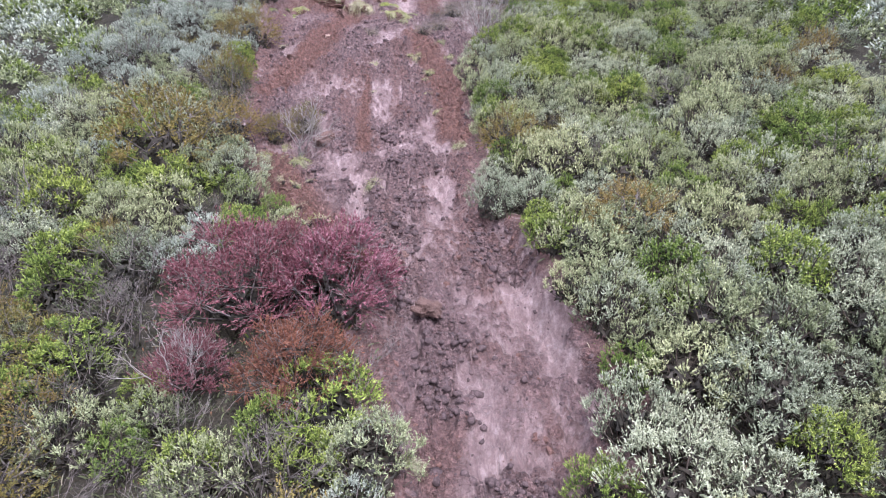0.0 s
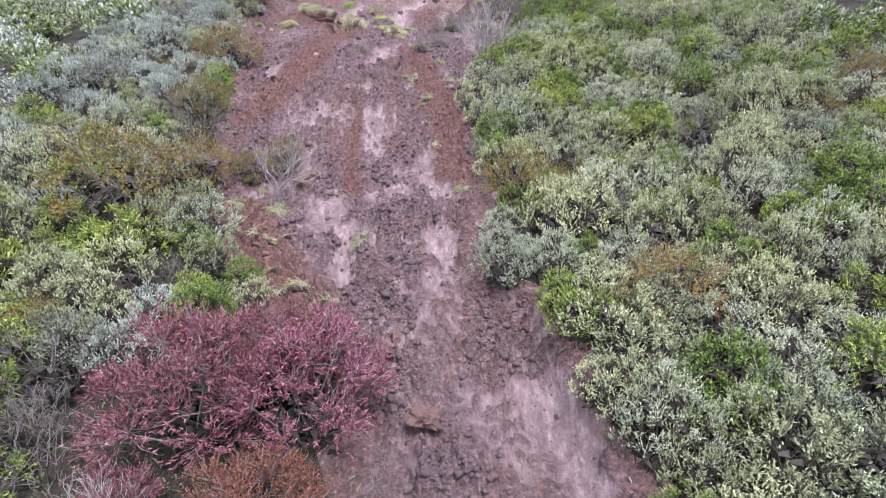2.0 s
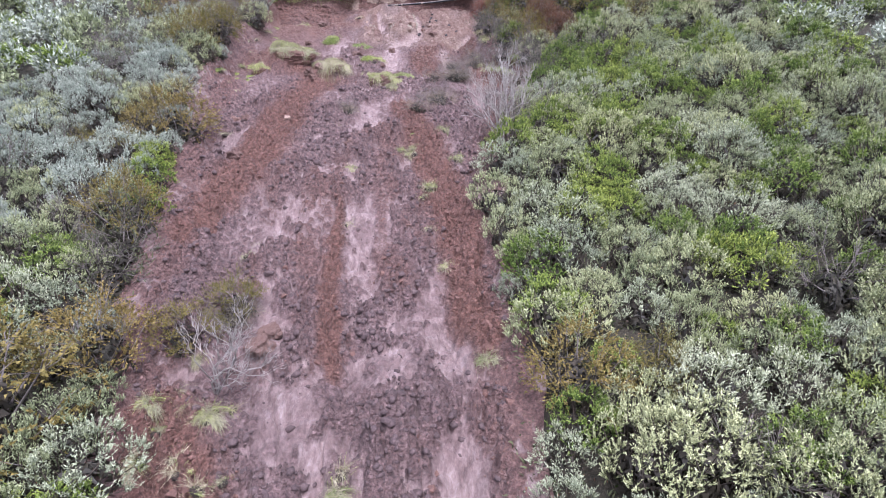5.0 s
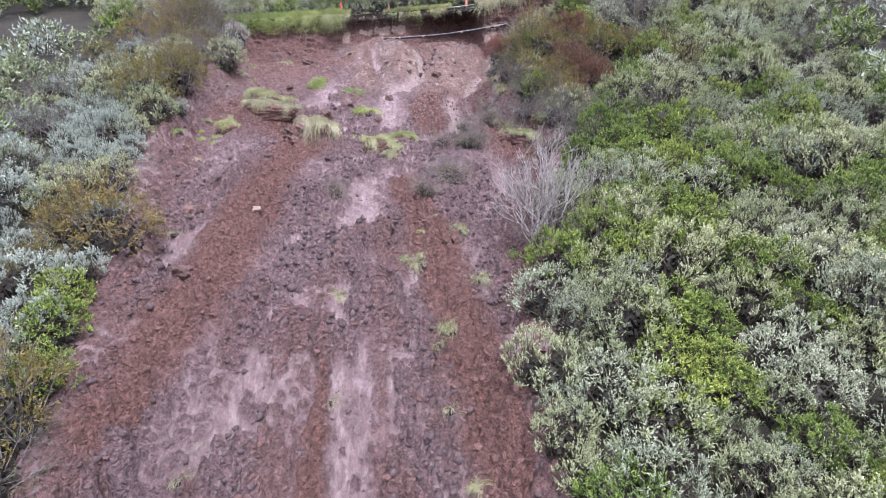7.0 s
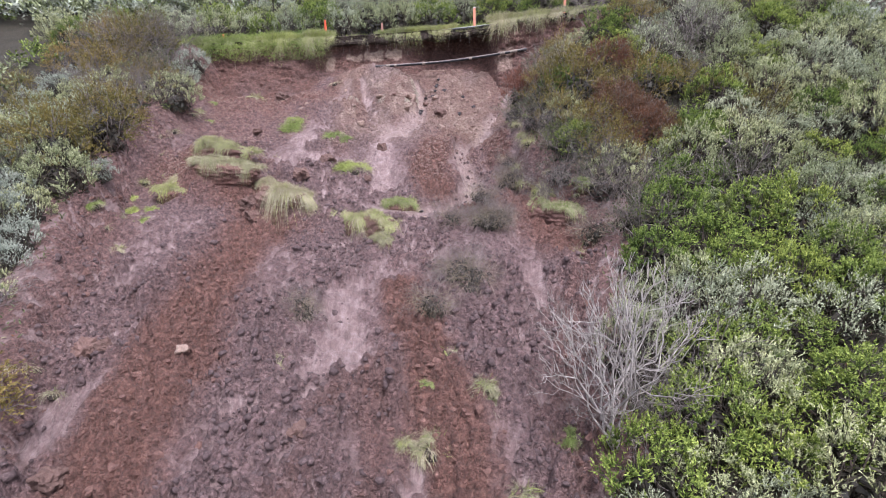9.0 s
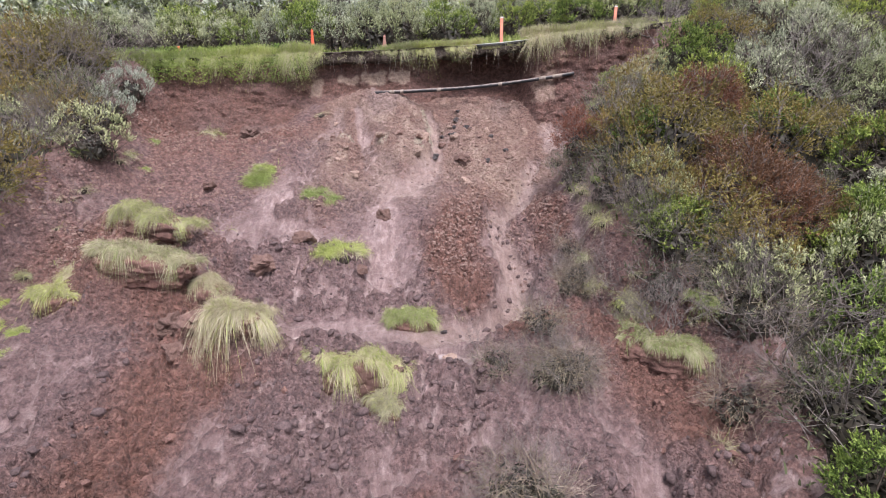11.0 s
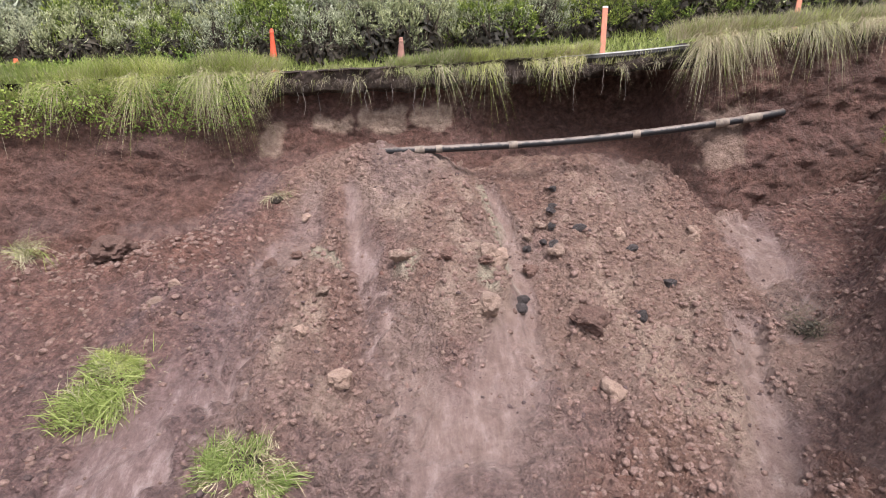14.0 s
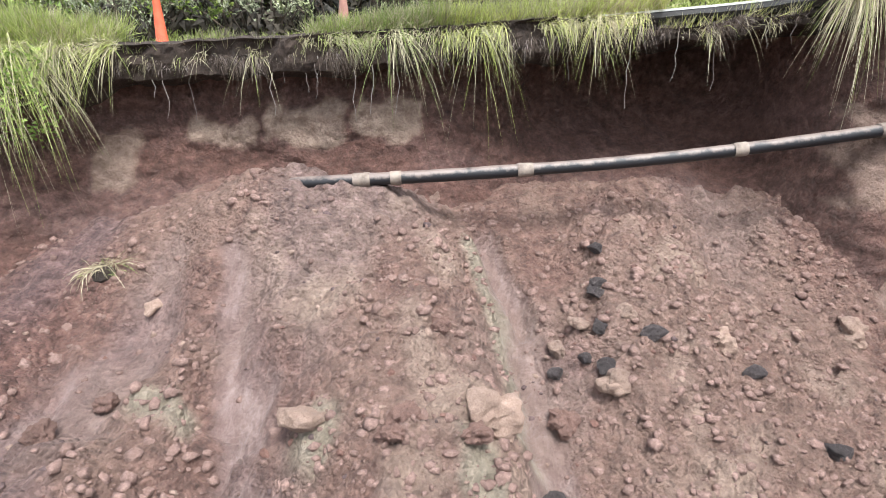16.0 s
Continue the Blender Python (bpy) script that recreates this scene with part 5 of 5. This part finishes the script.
def sod_block(x, y, w, d, h, turn, mane, label, green=0.26):
    """A lump of hillside that slid down whole: a raw earth face under an arched crest of turf, long grass combed over its front."""
    root = tagged(new("sod_block"), label, "sod block", group="slipped sod blocks on the bench")
    z = on_ground(x, y)
    root.matrix_basis = pose(x, y, z - 0.08, 8, 0, turn)
    bm = bmesh.new()
    bmesh.ops.create_icosphere(bm, subdivisions=5, radius=1.0)
    o = Vector((x, y, 1.3))
    for v in bm.verts:
        c = v.co.copy()
        k = 1 + 0.22 * noise.noise(c * 1.5 + o) + 0.15 * noise.noise(c * 4 + o) + 0.09 * noise.noise(c * 9 + o) + 0.05 * noise.noise(c * 19 + o)
        bulge = max(abs(c.x), abs(c.y), abs(c.z)) ** -0.12
        hollow = 0.22 * d * max(0.0, -c.y) * max(0.0, 0.7 - abs(c.z))
        v.co = Vector((c.x * w * k * bulge, c.y * d * k * bulge + hollow, c.z * h * k * bulge * 0.78))
    for f in bm.faces:
        f.smooth = True
    part("earth", bm, BLOCK_EARTH, root, "raw crumbling earth face")

    def crest(u):
        """The arched edge of the turf, u from -1 to 1."""
        arch = h * (1.02 - 0.55 * u**2 - 0.16 * u + 0.5 * vnoise(u * 1.6 * w / 0.5 + x, u * 0 + y, 3))
        return np.stack([u * w * 1.06, -0.35 * d + 0.55 * d * u**2 + 0.6 * d * vnoise(u * 2.2 + y, u * 0 + x, 1), arch], -1)

    locks = max(7, int(13 * w / 0.5))
    at, tall, lean = rng.uniform(-1, 1, locks), 0.2 + 0.95 * rng.random(locks) ** 1.8, rng.normal(size=locks) * 0.5
    for nm, mat, share in (("dry_grass", DRY, 1 - green), ("green_grass", GRASS, green)):
        n = int(3400 * w * share)
        i = rng.integers(0, locks, n)
        u = np.clip(at[i] + rng.normal(size=n) * 0.07 * 0.5 / w, -1.05, 1.05)
        roots = crest(u) + rng.normal(size=(n, 3)) * [0.02, 0.05, 0.02]
        dirs = np.stack([lean[i] + 0.35 * u, -0.75 + 0 * u, 0.32 + 0 * u], -1) + rng.normal(size=(n, 3)) * [0.26, 0.22, 0.22]
        hung = blades(roots, dirs, mane * tall[i] * (0.45 + 0.6 * rng.random(n)), 0.85 + 0.6 * rng.random(n), 0.0026)
        m = int(6500 * w * share)
        u, back = rng.uniform(-1.05, 1.05, m), rng.random(m)
        roots = crest(u) + np.stack([0 * u, back * 1.2 * d, -0.22 * h * back**2], -1)
        tuft = vnoise(u * 5 * w + x, back * 3 + y, 5) > -0.28
        roots, u, back, m = roots[tuft], u[tuft], back[tuft], int(tuft.sum())
        swirl = vnoise(u * 3 * w + x, back * 2 + y, 2)
        dirs = np.stack([1.2 * swirl + 0.2 * u, 0.9 * swirl - 0.25, 0.55 + 0 * u], -1) + rng.normal(size=(m, 3)) * 0.35
        sward = blades(roots, dirs, (0.14 + 0.22 * mane) * (0.4 + 0.8 * rng.random(m)), 0.4 + 0.5 * rng.random(m), 0.0028)
        v, f = joined([hung, sward])
        tagged(put(nm, mesh_of(nm, v, f), mat, root, "combed-over straw grass" if mat is DRY else ""), kind="stuff")
    return root


for x, y, w, d, h, turn, mane, green, label in (
    (-8.2, 40.95, 1.05, 0.45, 0.50, -22, 0.55, 0.36, "long slipped sod roll draped with green and pale grass"),
    (-7.45, 38.85, 1.05, 0.40, 0.46, -12, 0.55, 0.18, "tall slipped earth block under an arched mane of straw grass"),
    (-6.15, 38.85, 0.36, 0.36, 0.45, -24, 0.45, 0.12, "small slipped sod lump with dry grass"),
    (-5.15, 37.4, 0.50, 0.34, 0.36, -12, 1.0, 0.14, "slipped lump hung with long straw grass"),
    (-2.95, 36.55, 0.88, 0.42, 0.52, -6, 0.55, 0.46, "slipped sod with green and straw grass at the puddle"),
    (-2.4, 36.0, 0.36, 0.28, 0.28, -20, 0.45, 0.1, "small sod lump trailing straw grass"),
    (-1.95, 38.4, 0.50, 0.34, 0.30, 3, 0.36, 0.65, "low sod patch of green and straw grass"),
    (2.6, 36.65, 0.70, 0.45, 0.36, -14, 0.42, 0.45, "slipped red lump under an arch of yellow-green grass"),
    (3.55, 37.3, 0.28, 0.26, 0.3, -10, 0.36, 0.7, "small sod lump with yellow-green grass"),
    (-9.1, 38.7, 0.45, 0.34, 0.34, 20, 0.5, 0.5, "slipped sod lump at the edge of the scrub"),
):
    sod_block(x, y, w, d, h, turn, mane, label, green)

# ---- pipe across the scarp ----


def water_pipe():
    pts = [(-3.9, 48.75, -1.55), (-3.55, 48.2, -1.31), (-3.0, 48.1, -1.26), (-2.4, 48.1, -1.23), (-1.2, 48.08, -1.15), (0.0, 48.05, -1.05), (1.0, 47.98, -0.92), (2.0, 47.9, -0.77), (2.9, 47.85, -0.62), (3.75, 47.95, -0.47)]
    p = np.array(pts)
    s = np.linspace(0, len(p) - 1, 70)
    c = np.stack([soft_interp(s, np.arange(len(p)), p[:, k], 0.5) for k in range(3)], -1)
    root = tagged(new("water_pipe"), "exposed black plastic pipe caked with dried mud", "pipe")
    v, f = tube(c, np.full(70, 0.060) + 0.006 * rng.random(70), 14)
    run = put("pipe", mesh_of("pipe", v, f), PIPE, root)
    for i, w in ((3, 1), (18, 2), (22, 1), (31, 1), (46, 1), (57, 2), (61, 3)):
        v, f = tube(c[i:i + w + 1], 0.069 + 0.006 * rng.random(w + 1), 14)
        put("mud_crust" if i in (22, 46, 61) else "coupling", mesh_of("coupling", v, f), PIPE_MUD, run, "pale mud-caked coupling")


def pipe_material():
    m, n, l, p = material("muddy_black_pipe")
    geo = n.new("ShaderNodeNewGeometry")
    sep = n.new("ShaderNodeSeparateXYZ")
    l.new(geo.outputs["Normal"], sep.inputs[0])
    f = noise_node(n, l, 5.0, 6, 0.7)
    a = n.new("ShaderNodeMath")
    a.operation = "MULTIPLY_ADD"
    l.new(sep.outputs["Z"], a.inputs[0])
    a.inputs[1].default_value = 0.35
    l.new(f, a.inputs[2])
    l.new(mix(n, l, scalar(n, l, a.outputs[0], 0.60, 0.80, 0.0, 0.8), (0.016, 0.016, 0.019), (0.22, 0.17, 0.15)), p.inputs["Base Color"])
    p.inputs["Roughness"].default_value = 0.5
    bump(n, l, f, 0.5, 0.01, p)
    return m


PIPE = pipe_material()
PIPE_MUD = plain_material("pipe_mud", (0.13, 0.10, 0.085), (0.30, 0.25, 0.21), 8.0, 0.85, 0.0, 0.02)
water_pipe()

# ---- cones and marker posts ----


def lathe(bm, profile, sides=20):
    rings = [[bm.verts.new((r * math.cos(2 * math.pi * k / sides), r * math.sin(2 * math.pi * k / sides), z)) for k in range(sides)] for r, z in profile]
    for a, b in zip(rings, rings[1:]):
        for k in range(sides):
            bm.faces.new((a[k], a[(k + 1) % sides], b[(k + 1) % sides], b[k]))
    bm.faces.new(rings[-1])
    bm.faces.new(rings[0][::-1])
    for f in bm.faces:
        f.smooth = True
    return bm


def box(bm, w, d, h, z=0.0, bevel=0.006):
    r = bmesh.ops.create_cube(bm, size=1.0, matrix=Matrix.Translation((0, 0, z + h / 2)) @ Matrix.Diagonal((w, d, h, 1)))
    bmesh.ops.bevel(bm, geom=list({e for v in r["verts"] for e in v.link_edges}), offset=bevel, segments=2, affect="EDGES")
    return bm


def traffic_cone(x, y, height, label, mat, radius=0.085, tip=(0, 0), base=0.30):
    root = tagged(new("traffic_cone"), label, "traffic cone", group="cones along the road edge")
    root.matrix_basis = pose(x, y, float(road_z(np.array(x))) + 0.005, tip[0], tip[1], 12)
    t = 0.03
    body = part("cone_body", lathe(bmesh.new(), [(radius * 1.12, t), (radius, t + 0.03), (0.042, height - 0.06), (0.044, height - 0.05), (0.036, height - 0.015), (0.028, height)]), mat, root)
    part("cone_base", box(bmesh.new(), base, base, t), SOD, root, "black rubber base")
    part("cone_collar", lathe(bmesh.new(), [(0.05, height - 0.10), (0.052, height - 0.085), (0.046, height - 0.06)]), mat, body)
    return root


def marker_post(x, y, height, label, tip=(0, 0)):
    root = tagged(new("marker_post"), label, "marker post", group="marker posts along the road edge")
    root.matrix_basis = pose(x, y, float(road_z(np.array(x))) + 0.004, tip[0], tip[1], 0)
    post = part("post", box(bmesh.new(), 0.125, 0.035, height, 0.0, 0.008), FADED, root)
    part("cap", box(bmesh.new(), 0.129, 0.039, 0.05, height - 0.05, 0.008), REFLECT, post, "pale worn cap")
    part("foot", box(bmesh.new(), 0.2, 0.16, 0.025), SOD, root, "dark rubber foot")
    return root


traffic_cone(-6.05, 52.05, 1.02, "slim bright orange traffic cone at the road edge", ORANGE, 0.10, (0, -1))
traffic_cone(-3.08, 50.6, 0.62, "mud-stained dull pink traffic cone behind the grass", DULL, 0.10)
traffic_cone(-10.75, 50.4, 0.5, "orange traffic cone half hidden by the verge grass", ORANGE, 0.09)
marker_post(1.62, 51.9, 1.05, "flat faded-orange marker post on the asphalt", (0, -2))
marker_post(6.3, 52.1, 1.0, "flat faded-orange marker post behind the grass bank")
marker_post(12.3, 52.1, 1.0, "flat faded-orange marker post far along the road")

# ---- rocks, clods and broken asphalt ----


def rock_mesh(name, seed, rough, flat, cuts=2, chop=0):
    bm = bmesh.new()
    bmesh.ops.create_icosphere(bm, subdivisions=cuts, radius=1.0)
    o = Vector((seed * 3.1, seed * 1.7, 0.3))
    g = random.Random(seed)
    for _ in range(chop):
        nrm = Vector((g.gauss(0, 1), g.gauss(0, 1), g.gauss(0, 1))).normalized()
        d = g.uniform(0.5, 0.8)
        for v in bm.verts:
            e = v.co.dot(nrm) - d
            if e > 0:
                v.co -= nrm * e * 0.9
    for v in bm.verts:
        c = v.co.copy()
        k = 1 + rough * (0.8 * noise.noise(c * 1.2 + o) + 0.5 * noise.noise(c * 2.7 + o) + 0.32 * noise.noise(c * 6.0 + o))
        v.co = Vector((c.x * k, c.y * k * 0.85, c.z * k * flat))
    for f in bm.faces:
        f.smooth = False
    me = bpy.data.meshes.new(name)
    bm.to_mesh(me)
    bm.free()
    return me


AT_DARK = [(-0.41, 47.65, 0.09), (-0.51, 47.27, 0.09), (-0.73, 46.75, 0.08), (-0.18, 46.70, 0.12), (-1.01, 46.65, 0.09), (-1.27, 45.57, 0.12), (0.40, 45.31, 0.11), (-0.48, 47.32, 0.09), (-1.24, 45.71, 0.14), (-0.60, 46.55, 0.10), (0.63, 46.49, 0.10), (1.06, 45.96, 0.10), (-0.57, 46.90, 0.09), (-1.30, 38.20, 0.08)]
AT_PALE = [(-1.85, 44.99, 0.20), (-3.66, 44.19, 0.16), (-1.57, 46.00, 0.20), (-0.37, 44.14, 0.17), (1.84, 46.99, 0.12), (0.49, 46.80, 0.11), (-0.58, 46.40, 0.13), (-0.61, 46.40, 0.13), (0.52, 46.77, 0.11), (-4.61, 47.44, 0.09), (1.83, 46.90, 0.12), (-2.99, 45.96, 0.17), (-1.70, 45.99, 0.19), (-6.23, 31.63, 0.14), (-11.41, 41.05, 0.12), (-1.25, 36.88, 0.16), (-4.23, 44.79, 0.10), (-4.05, 45.45, 0.09), (-6.04, 45.54, 0.10), (-6.26, 45.36, 0.10), (-1.69, 49.89, 0.09), (-0.97, 46.83, 0.10), (-0.32, 46.96, 0.10), (-0.73, 46.99, 0.10)]
AT_BROWN = [(-0.36, 45.11, 0.20), (-2.62, 48.87, 0.12), (-2.28, 45.83, 0.11), (-1.01, 46.31, 0.14), (-8.35, 31.95, 0.26), (-7.88, 31.92, 0.20), (-5.23, 39.70, 0.30), (-4.43, 40.53, 0.28), (-7.63, 43.48, 0.20), (-2.70, 42.09, 0.22), (-7.24, 46.38, 0.30), (-0.42, 45.01, 0.24), (-3.09, 39.87, 0.15), (-0.79, 42.77, 0.18), (-8.40, 32.15, 0.25), (-7.59, 29.19, 0.30), (-3.50, 29.91, 0.25), (-6.53, 37.80, 0.30), (-5.89, 37.34, 0.28), (-6.16, 37.07, 0.28), (-4.58, 46.42, 0.10), (-4.88, 46.12, 0.12), (-2.01, 46.56, 0.10), (-1.81, 45.73, 0.11), (-2.36, 45.64, 0.10), (-4.48, 20.45, 0.35), (-4.38, 20.98, 0.30), (-1.08, 14.06, 0.20), (-0.39, 11.59, 0.35), (-1.26, 13.46, 0.25)]



def scatter_rocks(name, label, category, group, mat, spots, rough, flat, chop):
    meshes = [rock_mesh(name, s + len(name), rough, flat, 4 if name == "earth_clod" else 3, chop) for s in range(4)]
    for i, (x, y, s) in enumerate(spots):
        ob = put(name, meshes[i % 4], mat)
        ob.matrix_basis = pose(x, y, on_ground(x, y) + s * 0.28, random.uniform(-15, 35), random.uniform(-20, 20), random.uniform(0, 360)) @ Matrix.Scale(s, 4)
        tagged(ob, label, category, group)


random.seed(3)
scatter_rocks("asphalt_chunk", "broken black chunk of asphalt on the mud", "rubble", "asphalt chunks below the road", ASPHALT_BROKEN, AT_DARK, 0.3, 0.7, 8)
scatter_rocks("stone", "pale weathered stone on the red mud", "stone", "stones on the slide", STONE, AT_PALE, 0.5, 0.75, 3)
scatter_rocks("earth_clod", "large red-brown lump of earth on the slide", "earth clod", "earth lumps on the slide", EARTH_LUMP, AT_BROWN, 0.6, 0.72, 3)


def loose_clods():
    """Countless small lumps of earth lying in and on the mud."""
    g = np.random.default_rng(12)
    bm = bmesh.new()
    bmesh.ops.create_icosphere(bm, subdivisions=1, radius=1.0)
    ball = np.array([tuple(v.co) for v in bm.verts])
    face = np.array([[v.index for v in f.verts] for f in bm.faces])
    bm.free()
    beds = (
        ("clods", "dark crumbled clods strewn over the wet slide", 0, PLUM_CLOD, 30000, 0.02, 0.105, 5.0, 48.0),
        ("clods", "red-brown earth clods strewn over the slide", 1, CLOD, 13000, 0.015, 0.10, 5.0, 48.0),
        ("crumbs", "small crumbs of red earth below the road", 1, CRUMB, 60000, 0.007, 0.058, 39.5, 48.5),
        ("crumbs", "small crumbs of dark mud below the road", 0, CRUMB, 16000, 0.008, 0.048, 39.5, 48.5),
        ("pebbles", "small pale stones strewn over the slide", 2, STONE, 3000, 0.010, 0.042, 40.5, 48.1),
    )
    for name, label, hue, mat, n, lo, hi, y0, y1 in beds:
        ys = y0 + (y1 - y0) * g.random(n)
        xs = scar_left(ys) + (scar_right(ys) - scar_left(ys)) * g.random(n)
        r = redness(xs, ys)
        like = r if hue == 1 else 1 - r if hue == 0 else 0.6 + 0 * r
        dense = 0.05 + 0.95 * clusters(xs, ys) * cloddy(xs, ys) * (1 - 0.6 * smooth(36, 39, ys)) if hue == 0 else 0.08 + 0.92 * cloddy(xs, ys) * (1 - 0.55 * runs(xs, ys))
        keep = g.random(n) < like * dense * (1 - 0.95 * pool_bench(xs, ys))
        xs, ys = xs[keep], ys[keep]
        n = len(xs)
        s = (lo + (hi - lo) * g.random(n) ** (2.1 if mat is PLUM_CLOD else 2.8 if hi > 0.09 else 3.4)) * (1 - 0.55 * smooth(40, 43, ys) * (hi > 0.09))
        z = mud_level(xs, ys) + relief(xs, ys) * smooth(-0.4, 0.4, np.minimum(xs - scar_left(ys), scar_right(ys) - xs))
        lump = mat in (PLUM_CLOD, CRUMB, STONE)
        v = ball[None] * ((0.58 + 0.84 * g.random((n, 12, 1))) if lump else (0.5 + 0.95 * g.random((n, 12, 1)))) * (0.7 + 0.5 * g.random((n, 1, 3))) * s[:, None, None]
        v[..., 2] *= 0.8
        v = v + np.stack([xs, ys, z + (-0.1 if hi < 0.09 else -0.15 if lump else -0.25) * s], -1)[:, None]
        f = face[None] + (np.arange(n) * 12)[:, None, None]
        tagged(put(name, mesh_of(name, v.reshape(-1, 3), f.reshape(-1, 3), lump), mat), label, "earth clods", kind="stuff")


loose_clods()


def puddle(k, label):
    """Standing water: a rim with the shape of its bed, closed below."""
    x, y, rx, ry, turn, z = PUDDLES[k]
    n = 56
    a = np.linspace(0, 2 * np.pi, n, endpoint=False)
    edge = 1.12 + 0.25 * vnoise(np.cos(a) * 1.6 + k * 3, np.sin(a) * 1.6, 2) + 0.3 * vnoise(np.cos(a) * 4 + k, np.sin(a) * 4, 3)
    rim = np.stack([np.cos(a) * rx * edge, np.sin(a) * ry * edge, 0 * a], -1)
    bm = bmesh.new()
    top = [bm.verts.new(p) for p in rim]
    low = [bm.verts.new((p[0] * 0.97, p[1] * 0.97, -0.3)) for p in rim]
    bm.faces.new(top)
    bm.faces.new(low[::-1])
    for i in range(n):
        bm.faces.new((top[i], low[i], low[(i + 1) % n], top[(i + 1) % n]))
    me = bpy.data.meshes.new("puddle")
    bm.to_mesh(me)
    bm.free()
    ob = put("puddle", me, WATER)
    ob.matrix_basis = pose(x, y, z, 0, 0, turn)
    tagged(ob, label, "puddle", kind="structure")


def water_material():
    m, n, l, p = material("muddy_water")
    f = noise_node(n, l, 1.5, 4)
    l.new(ramp(n, l, f, (0.35, (0.24, 0.18, 0.165)), (0.65, (0.34, 0.27, 0.25))), p.inputs["Base Color"])
    p.inputs["Roughness"].default_value, p.inputs["IOR"].default_value = 0.04, 1.7
    p.inputs["Specular IOR Level"].default_value = 1.0
    bump(n, l, noise_node(n, l, 9.0, 2), 0.06, 0.02, p)
    return m


WATER = water_material()
puddle(0, "shallow brown puddle on the slipped bench")
puddle(1, "narrow brown puddle draining across the bench")
